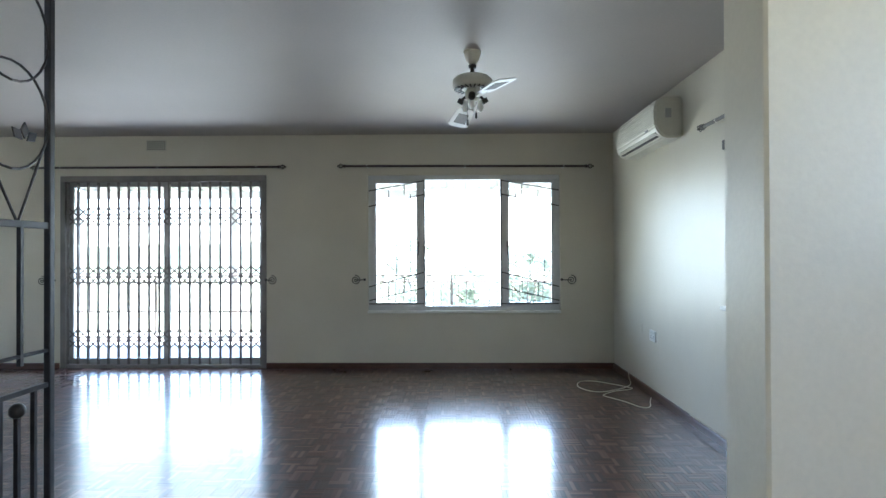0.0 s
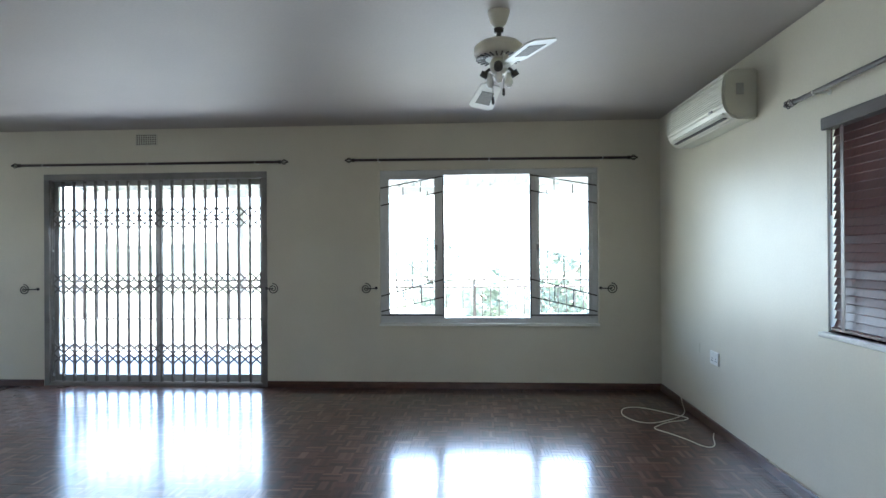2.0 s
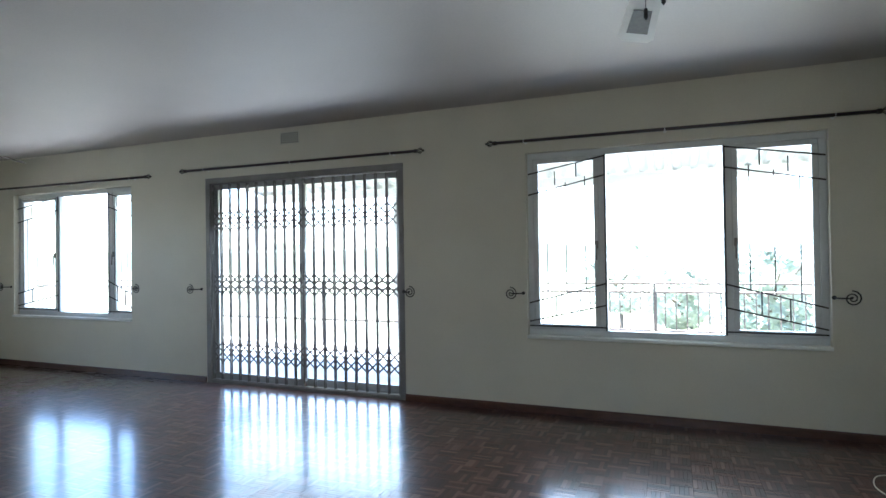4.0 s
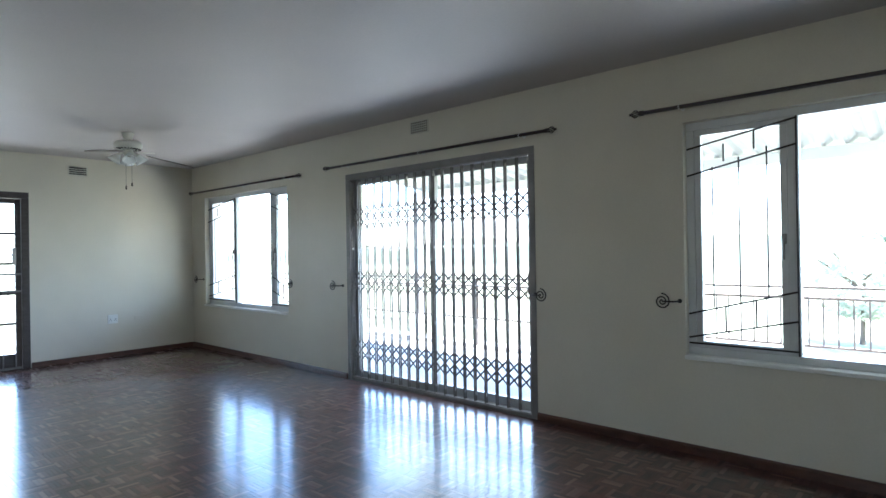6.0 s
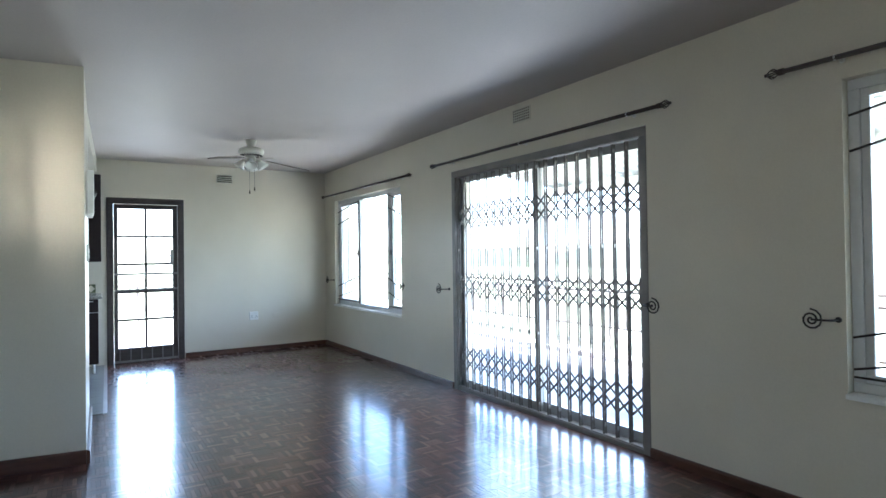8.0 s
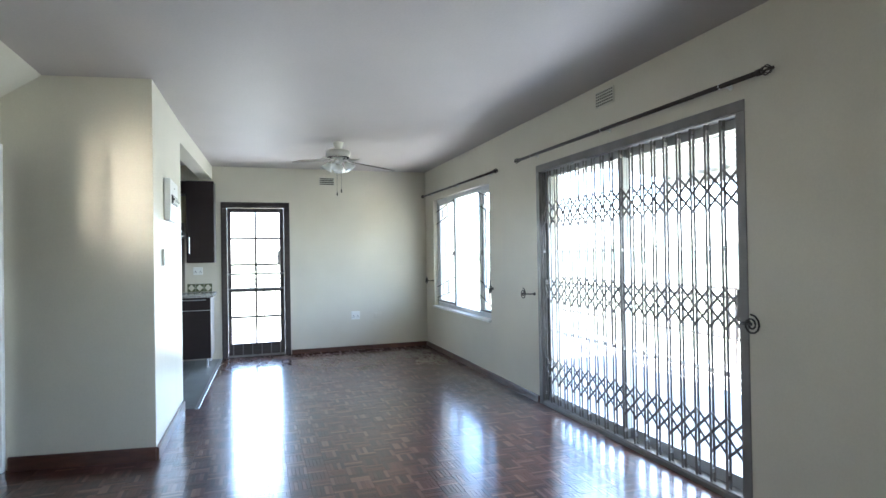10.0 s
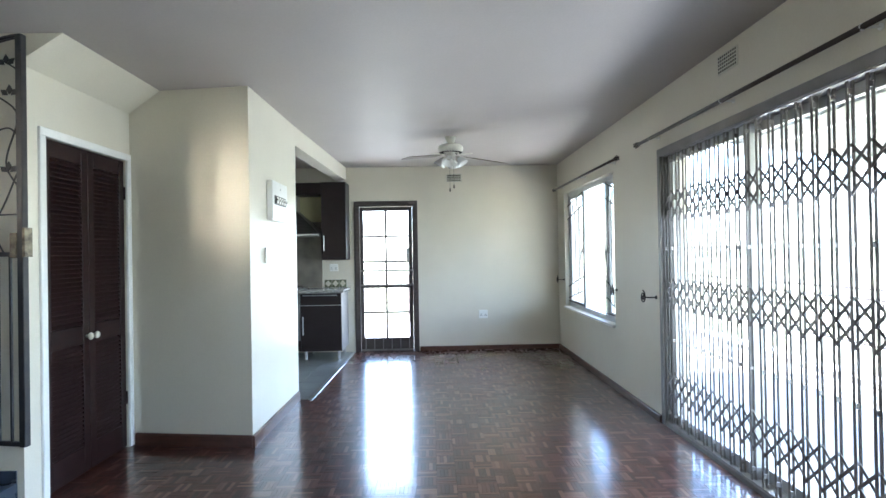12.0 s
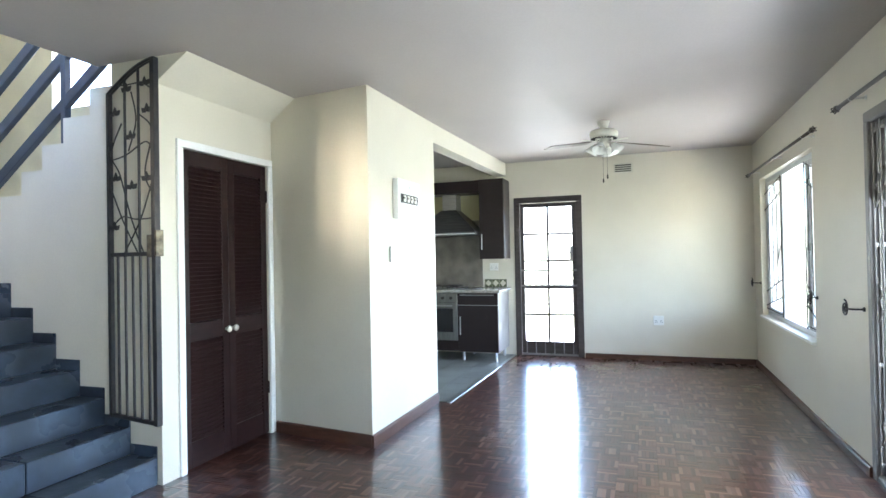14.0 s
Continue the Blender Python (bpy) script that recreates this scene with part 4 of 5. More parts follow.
def ceiling_fan(at, blade_z, drop, heading, radius, shades, label, droop=(0.0, 0.0), skew=0.0, blade_mat=None, pitch=11.0):
    """A two-bladed ceiling fan; z is down from the ceiling at the origin."""
    ob = thing("ceiling_fan", at, label, "ceiling fan", "ceiling fans", heading)
    bm = bmesh.new()
    lathe(bm, [(0.0, -0.078), (0.026, -0.078), (0.04, -0.056), (0.055, -0.012), (0.057, 0.0), (0.0, 0.0)], 24)
    part("canopy", bm, FAN, ob, smooth=True)
    bm = bmesh.new()
    rod(bm, (0, 0, -0.08), (0, 0, -drop), 0.013, 12)
    lathe(bm, [(0.0, -0.105), (0.024, -0.105), (0.026, -0.085), (0.0, -0.085)], 12)
    part("down_rod", bm, DARKPART if drop > 0.12 else FAN, ob, smooth=True)
    bm = bmesh.new()
    d = drop
    lathe(bm, [(0.0, -d - 0.088), (0.06, -d - 0.088), (0.115, -d - 0.082), (0.128, -d - 0.06), (0.128, -d - 0.03), (0.105, -d - 0.008), (0.04, -d), (0.0, -d)], 36)
    motor = part("motor_housing", bm, FAN, ob, smooth=True)
    for k in range(24):
        bm = bmesh.new()
        a = 2 * math.pi * k / 24
        box(bm, (0.07, -0.004, -d - 0.0905), (0.118, 0.004, -d - 0.084), 0.001, Matrix.Rotation(a, 4, "Z") @ Matrix.Rotation(0.0, 4, "Y"))
        part("vent_slot", bm, DARKPART, motor)
    for s in (0, 180):
        m = Matrix.Rotation(radians(s + (skew if s == 0 else 0.0)), 4, "Z")
        bm = bmesh.new()
        tilt = m @ Matrix.Translation((0, 0, -blade_z)) @ Matrix.Rotation(radians(droop[s // 180]), 4, "Y") @ Matrix.Rotation(radians(pitch), 4, "X")
        r0, r1 = 0.17, radius
        out = [(r0, -0.045), (r0 + 0.04, -0.058), (r1 - 0.03, -0.072), (r1, -0.052), (r1, 0.052), (r1 - 0.03, 0.072), (r0 + 0.04, 0.058), (r0, 0.045)]
        prism(bm, out, -0.003, 0.003, tilt)
        blade = part("blade", bm, blade_mat or FAN, ob)
        bm = bmesh.new()
        ins = [(r0 + 0.09, -0.034), (r1 - 0.07, -0.042), (r1 - 0.07, 0.042), (r0 + 0.09, 0.034)]
        prism(bm, ins, -0.0045, 0.0045, tilt)
        part("cane_inset", bm, blade_mat or CANE, blade, "woven cane inset")
        bm = bmesh.new()
        box(bm, (0.08, -0.016, -0.006), (r0 + 0.07, 0.016, 0.0), 0.002, m @ Matrix.Translation((0, 0, -blade_z - 0.004)))
        box(bm, (0.078, -0.014, 0), (0.09, 0.014, max(0.01, blade_z - d - 0.07)), 0.002, m @ Matrix.Translation((0, 0, -blade_z - 0.004)))
        part("blade_arm", bm, FAN, ob)
    bm = bmesh.new()
    e = d + 0.088
    lathe(bm, [(0.0, -e - 0.075), (0.03, -e - 0.075), (0.045, -e - 0.05), (0.05, -e - 0.02), (0.035, -e), (0.0, -e)], 20)
    part("light_hub", bm, FAN, ob, smooth=True)
    for k in range(3 if not shades else 4):
        a = 2 * math.pi * k / (3 if not shades else 4) + 0.6
        c, s = math.cos(a), math.sin(a)
        bm = bmesh.new()
        tube(bm, [(0.03 * c, 0.03 * s, -e - 0.045), (0.06 * c, 0.06 * s, -e - 0.04), (0.085 * c, 0.085 * s, -e - 0.055)], 0.009, 8)
        rod(bm, (0.08 * c, 0.08 * s, -e - 0.05), (0.098 * c, 0.098 * s, -e - 0.075), 0.022, 12)
        part("lamp_holder", bm, FAN if shades else DARKPART, ob, smooth=True)
        if shades:
            bm = bmesh.new()
            prof = [(0.026, 0.0), (0.034, -0.02), (0.05, -0.05), (0.066, -0.075), (0.062, -0.074), (0.046, -0.049), (0.03, -0.02), (0.023, 0.0)]
            lathe(bm, prof, 20)
            bmesh.ops.rotate(bm, verts=bm.verts, matrix=Matrix.Rotation(radians(-32), 3, "Y"))
            bmesh.ops.rotate(bm, verts=bm.verts, matrix=Matrix.Rotation(a, 3, "Z"))
            bmesh.ops.translate(bm, verts=bm.verts, vec=(0.088 * c, 0.088 * s, -e - 0.06))
            bmesh.ops.recalc_face_normals(bm, faces=bm.faces)
            part("glass_shade", bm, FROST, ob, "frosted white glass shade", smooth=True)
        else:
            bm = bmesh.new()
            lathe(bm, [(0.0, -0.075), (0.014, -0.07), (0.022, -0.045), (0.012, -0.012), (0.012, 0.0), (0.0, 0.0)], 12, (0.094 * c * 0.6, 0.094 * s * 0.6, -e - 0.065))
            part("bulb", bm, FROST, ob, "unlit frosted bulb", smooth=True)
    for y, L in ((0.03, 0.19 if not shades else 0.36), (-0.03, 0.14 if not shades else 0.33)):
        bm = bmesh.new()
        rod(bm, (0.01, y, -e - 0.05), (0.01, y, -e - L), 0.0014, 5)
        lathe(bm, [(0.0, -0.045), (0.008, -0.035), (0.006, -0.005), (0.0, 0.0)], 10, (0.01, y, -e - L))
        part("pull_chain", bm, DARKPART, ob)
    return ob


ceiling_fan((0.615, 3.915, CEIL), 0.30, 0.155, 111.0, 0.50, False, "cream ceiling fan with two blades and bare lamp holders", (8.0, 2.0), -10.0)
# The tan of these blades stands for the shadow on their undersides.
ceiling_fan((-5.34, 4.88, CEIL), 0.185, 0.075, 131.0, 0.62, True, "cream ceiling fan, two blades darkened for underside shadow, frosted shades", (13.0, 9.0), -69.0, blade_mat=material("blade_underside_shade", (0.15, 0.125, 0.1), 0.45, second=(0.11, 0.09, 0.07), scale=10, stretch=(5, 1, 1)), pitch=4.0)

# ---- air conditioner ----
ACW = material("aged_white_plastic", (0.66, 0.645, 0.56), 0.4, second=(0.6, 0.585, 0.5), scale=3)
ac = thing("air_conditioner", (EAST, 5.085, 2.115), "white wall-mounted split air conditioner near the ceiling", "air conditioner")
AL = 0.515
bm = bmesh.new()
prof = [(0.0, 0.0), (-0.13, 0.0), (-0.175, 0.03), (-0.205, 0.085), (-0.212, 0.16), (-0.205, 0.25), (-0.18, 0.295), (-0.14, 0.31), (0.0, 0.31)]
prism(bm, prof, -AL, AL, Matrix(((1, 0, 0, 0), (0, 0, 1, 0), (0, 1, 0, 0), (0, 0, 0, 1))))
bmesh.ops.bevel(bm, geom=[e for e in bm.edges if abs(abs(e.verts[0].co.y) - AL) < 1e-4 and abs(abs(e.verts[1].co.y) - AL) < 1e-4], offset=0.012, segments=2, affect="EDGES")
part("body", bm, ACW, ac)
for k in range(13):
    bm = bmesh.new()
    z = 0.105 + k * 0.0145
    x = -0.2135 + (0.006 if z > 0.22 else 0.0) + (0.002 if z < 0.13 else 0) + (0.012 if z > 0.255 else 0)
    box(bm, (x, -AL + 0.03, z), (x + 0.012, AL - 0.09, z + 0.0085), 0.002)
    part("grille_slat", bm, ACW, ac)
bm = bmesh.new()
box(bm, (-0.035, -AL + 0.05, -0.006), (0.03, AL - 0.09, 0.004), 0.002, Matrix.Translation((-0.163, 0, 0.026)) @ Matrix.Rotation(radians(38), 4, "Y"))
part("air_flap", bm, ACW, ac)
bm = bmesh.new()
box(bm, (-0.178, -AL + 0.06, 0.018), (-0.150, AL - 0.1, 0.024), 0.001, Matrix.Translation((-0.006, 0, -0.004)))
part("outlet_slot", bm, DARKPART, ac)
bm = bmesh.new()
box(bm, (-0.13, -AL - 0.004, 0.15), (-0.085, -AL + 0.004, 0.22), 0.002)
part("side_vent", bm, material("pale_grey_plastic", (0.42, 0.41, 0.39), 0.5), ac, "pale grey side vent")
bm = bmesh.new()
box(bm, (-0.214, -AL + 0.16, 0.075), (-0.206, -AL + 0.21, 0.09), 0.001)
part("badge", bm, STEEL, ac)

# ---- wooden venetian blind over the small window ----
by0, by1, bz0, bz1 = BLIND
BLINDWOOD = material("red_brown_slat_wood", (0.09, 0.026, 0.022), 0.33, second=(0.055, 0.016, 0.014), scale=9, stretch=(1, 6, 1), bump=0.04, obj=0.15)
bl = thing("venetian_blind", (EAST + 0.03, (by0 + by1) / 2, bz0 + 0.01), "red-brown wooden venetian blind hanging in the small window", "blind")
bw = (by1 - by0) / 2 - 0.012
bh = bz1 - bz0
bm = bmesh.new()
box(bm, (-0.05, -bw - 0.03, bh - 0.075), (0.03, bw + 0.03, bh - 0.015), 0.004)
part("head_rail", bm, DOORWOOD, bl)
bm = bmesh.new()
box(bm, (-0.0245, -bw, -0.0016), (0.0245, bw, 0.0016), 0.0008)
first = part("slat", bm, BLINDWOOD, bl)
ns = 24
for k in range(ns):
    o = first if k == 0 else new("slat", first.data)
    o.parent = bl
    o.matrix_basis = pose(0.0, 0, 0.04 + k * (bh - 0.13) / (ns - 1), 0, -71 + random.uniform(-3, 3), random.uniform(-0.2, 0.2))
bm = bmesh.new()
box(bm, (-0.026, -bw, 0.0), (0.026, bw, 0.018), 0.003)
part("bottom_rail", bm, BLINDWOOD, bl)
for y in (-bw + 0.1, bw - 0.1):
    bm = bmesh.new()
    box(bm, (-0.029, y - 0.012, 0.01), (-0.0275, y + 0.012, bh - 0.07))
    part("ladder_tape", bm, BLINDWOOD, bl)
bm = bmesh.new()
rod(bm, (-0.035, bw - 0.035, bh - 0.08), (-0.04, bw - 0.035, bh - 0.5), 0.004, 8)
part("tilt_wand", bm, BLINDWOOD, bl)
w3 = tagged(thing("window_3", (EAST + 0.12, (by0 + by1) / 2, bz0)), "small white framed window behind a blind", "window", kind="structure")
bm = bmesh.new()
ww = (by1 - by0) / 2
for lo, hi in (((0, -ww, 0), (0.05, ww, 0.05)), ((0, -ww, bh - 0.05), (0.05, ww, bh)), ((0, -ww, 0.05), (0.05, -ww + 0.05, bh - 0.05)), ((0, ww - 0.05, 0.05), (0.05, ww, bh - 0.05))):
    box(bm, lo, hi, 0.003)
part("window_frame", bm, FRAME_WHITE, w3)
bm = bmesh.new()
box(bm, (0.022, -ww + 0.047, 0.047), (0.028, ww - 0.047, bh - 0.047))
part("pane", bm, GLASS, w3).visible_shadow = False
bm = bmesh.new()
box(bm, (-0.155, -ww - 0.03, -0.025), (0.0, ww + 0.03, 0.0), 0.005)
part("window_sill", bm, TRIM, w3)

# ---- air bricks, sockets, switches and the switchboard ----
PLASTIC = material("white_plastic", (0.78, 0.78, 0.74), 0.3, second=(0.74, 0.74, 0.7), scale=4)
VENT = material("painted_air_brick", (0.62, 0.6, 0.51), 0.5, second=(0.56, 0.54, 0.46), scale=15)


def air_vent(at, turn, louvred):
    """A painted ventilator plate, 0.22 by 0.11, its front towards -y."""
    ob = thing("air_vent", at, "grey painted ventilator plate set high on the wall", "air vent", "air vents", turn)
    bm = bmesh.new()
    box(bm, (-0.11, -0.006, -0.058), (0.11, 0.004, 0.058), 0.002)
    plate = part("plate", bm, VENT, ob)
    mesh = None
    if louvred:
        for r in range(4):
            bm = bmesh.new()
            box(bm, (-0.095, -0.009, -0.045 + r * 0.025), (0.095, -0.0045, -0.032 + r * 0.025), 0.002)
            part("slot", bm, DARKPART, plate)
            bm = bmesh.new()
            box(bm, (-0.097, -0.012, -0.004), (0.097, 0.006, -0.001), 0.001, pose(0, -0.006, -0.026 + r * 0.025, 28, 0, 0))
            part("louvre", bm, VENT, plate)
        return ob
    for r in range(5):
        for c in range(9):
            if mesh is None:
                bm = bmesh.new()
                box(bm, (-0.006, -0.0085, -0.006), (0.006, -0.0045, 0.006), 0.001)
                o = part("hole", bm, DARKPART, plate)
                mesh = o.data
            else:
                o = new("hole", mesh)
                o.parent = plate
            o.location = (-0.092 + c * 0.023, 0, -0.042 + r * 0.021)
    return ob


air_vent((-2.755, NORTH, 2.435), 0, False)
air_vent((WEST, 4.988, 2.375), 90, True)


def socket_plate(name, at, turn, w, h, label, category, kind_):
    """A white faceplate, front towards -y, with a switched outlet or a rocker."""
    ob = thing(name, at, label, category, "", turn)
    bm = bmesh.new()
    box(bm, (-w / 2, -0.004 if kind_ == "blank" else -0.011, -h / 2), (w / 2, 0.002, h / 2), 0.0015 if kind_ == "blank" else 0.003)
    part("faceplate", bm, PAINT if kind_ == "blank" else PLASTIC, ob)
    if kind_ == "socket":
        for x in ((-0.03, 0.03) if w > 0.11 else (0.0,)):
            bm = bmesh.new()
            for dx, dz, r in ((0, 0.006, 0.0055), (-0.011, -0.012, 0.0045), (0.011, -0.012, 0.0045)):
                rod(bm, (x + dx, -0.0105, dz - 0.008), (x + dx, -0.0118, dz - 0.008), r, 10)
            part("outlet_holes", bm, DARKPART, ob)
            bm = bmesh.new()
            box(bm, (x - 0.01, -0.015, 0.022), (x + 0.01, -0.010, 0.036), 0.002)
            part("rocker", bm, PLASTIC, ob)
    elif kind_ == "switch":
        for dz in ((-0.025, 0.012) if h > 0.1 else (0.0,)):
            bm = bmesh.new()
            box(bm, (-0.012, -0.015, dz - 0.014), (0.012, -0.010, dz + 0.014), 0.002)
            part("rocker", bm, PLASTIC, ob)
    return ob


socket_plate("wall_socket", (EAST, 5.22, 0.523), -90, 0.145, 0.095, "white plastic switched wall socket above the skirting", "wall socket", "socket")
socket_plate("blank_plate", (EAST, 5.53, 0.55), -90, 0.05, 0.08, "small painted blank plate on the wall", "blank plate", "blank")
socket_plate("wall_socket", (WEST, 5.362, 0.488), 90, 0.12, 0.115, "white double wall socket above the skirting", "wall socket", "socket")
socket_plate("blank_plate", (WEST, 5.68, 0.477), 90, 0.10, 0.06, "flat painted blank plate on the wall", "blank plate", "blank")
socket_plate("light_switch", (-3.84, 3.401, 1.345), 181, 0.075, 0.12, "white plastic light switch below the switchboard", "light switch", "switch")
socket_plate("wall_socket", (WEST, 3.315, 1.165), 90, 0.115, 0.10, "white socket above the kitchen counter", "wall socket", "socket")

db = thing("switchboard", (-4.11, 3.407, 1.775), "white metal switchboard with a row of breakers", "switchboard", "", 181)
bm = bmesh.new()
box(bm, (-0.235, -0.035, -0.155), (0.235, 0.01, 0.155), 0.004)
part("cover", bm, TRIM, db)
bm = bmesh.new()
box(bm, (-0.185, -0.039, -0.03), (0.165, -0.034, 0.04), 0.001)
part("breaker_slot", bm, DARKPART, db)
for k in range(13):
    bm = bmesh.new()
    x = -0.17 + k * 0.025
    box(bm, (x, -0.046, -0.02), (x + 0.022, -0.037, 0.03), 0.001)
    box(bm, (x + 0.006, -0.055, 0.0), (x + 0.016, -0.045, 0.014), 0.001)
    part("breaker", bm, (DARKPART, PLASTIC, VENT)[(k * 5) % 3], db)
for z in (-0.09, 0.1):
    bm = bmesh.new()
    rod(bm, (0.0, -0.034, z), (0.0, -0.038, z), 0.006, 10)
    part("screw", bm, STEEL, db)

# ---- loose cable on the floor ----
CABLE = material("cream_cable", (0.72, 0.66, 0.55), 0.5)
cable = thing("cable", (1.8, 5.25, 0.004), "thin cream cable lying in loops on the parquet", "cable")
loop = [(2.200, 5.86, 0.10), (2.185, 5.80, 0.05), (2.17, 5.70, 0.004), (2.09, 5.56, 0.004), (1.93, 5.43, 0.004), (1.80, 5.37, 0.004), (1.70, 5.42, 0.004), (1.645, 5.58, 0.004), (1.70, 5.76, 0.004), (1.82, 5.80, 0.004),
        (1.94, 5.72, 0.004), (2.08, 5.56, 0.006), (2.12, 5.49, 0.008), (2.06, 5.42, 0.012), (1.94, 5.38, 0.010), (1.84, 5.31, 0.004), (1.79, 5.235, 0.004), (1.86, 5.13, 0.004), (1.94, 4.99, 0.004), (1.98, 4.89, 0.004), (2.03, 4.85, 0.004), (2.08, 4.90, 0.004), (2.12, 5.02, 0.012), (2.15, 5.08, 0.03)]
fine = []
P = [Vector(p) - Vector((1.8, 5.25, 0.004)) for p in loop]
for i in range(len(P) - 1):
    p0, p1, p2, p3 = P[max(i - 1, 0)], P[i], P[i + 1], P[min(i + 2, len(P) - 1)]
    for k in range(5):
        t = k / 5
        fine.append(0.5 * ((2 * p1) + (p2 - p0) * t + (2 * p0 - 5 * p1 + 4 * p2 - p3) * t * t + (3 * p1 - p0 - 3 * p2 + p3) * t ** 3))
bm = bmesh.new()
tube(bm, fine, 0.0035, 6)
part("cord", bm, CABLE, cable, smooth=True)

bm = bmesh.new()
tube(bm, [(0, 0, 0), (0.001, 0.7, 0.001), (0.0, 1.5, -0.001), (0.001, 2.3, 0.001), (0.0, 3.0, 0.0)], 0.0035, 6)
part("cord", bm, CABLE, thing("wall_cable", (EAST - 0.012, 1.45, 0.0645), "thin cream cable laid along the skirting board", "cable"), smooth=True)

# ---- kitchen seen through the opening ----
CAB = material("dark_wenge_laminate", (0.02, 0.013, 0.013), 0.3, second=(0.017, 0.011, 0.011), scale=4, stretch=(1, 1, 3), spec=0.3)
CABSIDE = material("grey_laminate_side", (0.2, 0.19, 0.185), 0.3, second=(0.17, 0.16, 0.155), scale=6)
STONE = material("speckled_granite", (0.42, 0.41, 0.38), 0.2, second=(0.2, 0.19, 0.17), scale=90, detail=6)
SPLASH = material("grey_brown_stone_splash", (0.2, 0.18, 0.145), 0.3, second=(0.12, 0.105, 0.085), scale=5, detail=8)
BLACKGLASS = material("black_oven_glass", (0.012, 0.012, 0.014), 0.08)


def base_unit(y0, y1):
    """A floor unit with a drawer, a door and steel legs, front towards +x."""
    ob = thing("base_cabinet", (WEST, y0, 0), "dark wenge base cabinet on steel legs under the counter", "cabinet", "kitchen base cabinets")
    w = y1 - y0
    bm = bmesh.new()
    box(bm, (0.01, 0, 0.115), (0.575, w, 0.855), 0.002)
    part("body", bm, CABSIDE, ob)
    for name, lo, hi in (("drawer", 0.705, 0.85), ("door", 0.12, 0.698)):
        bm = bmesh.new()
        box(bm, (0.577, 0.003, lo), (0.598, w - 0.003, hi), 0.002)
        p = part(name, bm, CAB, ob)
        bm = bmesh.new()
        if name == "drawer":
            box(bm, (0.598, 0.03, hi - 0.028), (0.612, w - 0.05, hi - 0.016), 0.003)
        else:
            rod(bm, (0.618, 0.035, 0.33), (0.618, 0.035, 0.56), 0.008, 10)
            box(bm, (0.598, 0.03, 0.345), (0.618, 0.04, 0.355)), box(bm, (0.598, 0.03, 0.535), (0.618, 0.04, 0.545))
        part("handle", bm, STEEL, p, "brushed steel bar handle")
    bm = bmesh.new()
    box(bm, (0.598, 0.003, 0.698), (0.600, w - 0.003, 0.705))
    part("edge_strip", bm, STEEL, ob)
    for x in (0.08, 0.53):
        for y in (0.05, w - 0.05):
            bm = bmesh.new()
            rod(bm, (x, y, 0.004), (x, y, 0.12), 0.02, 12)
            part("leg", bm, STEEL, ob)
    return ob


base_unit(2.985, 3.505)
base_unit(1.75, 2.375)
base_unit(1.12, 1.745)
oven = thing("oven", (WEST, 2.38, 0.0), "built-in steel oven with black glass door", "oven")
bm = bmesh.new()
box(bm, (0.01, 0, 0.12), (0.575, 0.6, 0.853), 0.003)
part("body", bm, CAB, oven)
bm = bmesh.new()
box(bm, (0.576, 0.003, 0.735), (0.6, 0.597, 0.85), 0.003)
OVENSTEEL = material("dull_oven_steel", (0.26, 0.26, 0.25), 0.38, 1.0, second=(0.2, 0.2, 0.195), scale=6, stretch=(1, 12, 1))
panel = part("control_panel", bm, OVENSTEEL, oven)
for k in range(5):
    bm = bmesh.new()
    rod(bm, (0.6, 0.08 + k * 0.11, 0.79), (0.622, 0.08 + k * 0.11, 0.79), 0.019, 14)
    part("knob", bm, DARKPART, panel)
bm = bmesh.new()
box(bm, (0.576, 0.003, 0.255), (0.6, 0.597, 0.73), 0.003)
odoor = part("oven_door", bm, OVENSTEEL, oven)
bm = bmesh.new()
box(bm, (0.599, 0.06, 0.36), (0.603, 0.54, 0.655), 0.001)
part("oven_window", bm, BLACKGLASS, odoor)
bm = bmesh.new()
rod(bm, (0.63, 0.06, 0.695), (0.63, 0.54, 0.695), 0.009, 10)
for y in (0.08, 0.52):
    rod(bm, (0.598, y, 0.695), (0.63, y, 0.695), 0.006, 8)
part("handle", bm, STEEL, odoor)
counter = thing("worktop", (WEST, 1.12, 0.857), "speckled grey stone kitchen worktop", "worktop")
bm = bmesh.new()
box(bm, (0.002, 0, 0), (0.63, 2.42, 0.035), 0.006)
part("slab", bm, STONE, counter)
hob = thing("hob", (WEST + 0.32, 2.68, 0.893), "black gas hob with iron pan supports on the worktop", "hob")
bm = bmesh.new()
box(bm, (-0.25, -0.29, 0), (0.25, 0.29, 0.012), 0.003)
part("plate", bm, STEEL, hob)
for x in (-0.12, 0.12):
    for y in (-0.15, 0.15):
        bm = bmesh.new()
        lathe(bm, [(0.0, 0.0), (0.045, 0.0), (0.045, 0.014), (0.03, 0.02), (0.0, 0.02)], 14, (x, y, 0.012))
        part("burner", bm, DARKPART, hob)
        bm = bmesh.new()
        for a in (0, 90):
            box(bm, (-0.1, -0.005, 0), (0.1, 0.005, 0.014), 0.001, pose(x, y, 0.03, 0, 0, a))
            box(bm, (-0.1, -0.005, -0.02), (-0.09, 0.005, 0.002), 0.0, pose(x, y, 0.03, 0, 0, a))
            box(bm, (0.09, -0.005, -0.02), (0.1, 0.005, 0.002), 0.0, pose(x, y, 0.03, 0, 0, a))
        part("pan_support", bm, DARKPART, hob)
splash = tagged(thing("backsplash", (WEST, 2.2, 0.895)), "grey-brown stone splashback behind the hob", "splashback")
bm = bmesh.new()
box(bm, (0.0, 0, 0), (0.012, 0.96, 0.9), 0.002)
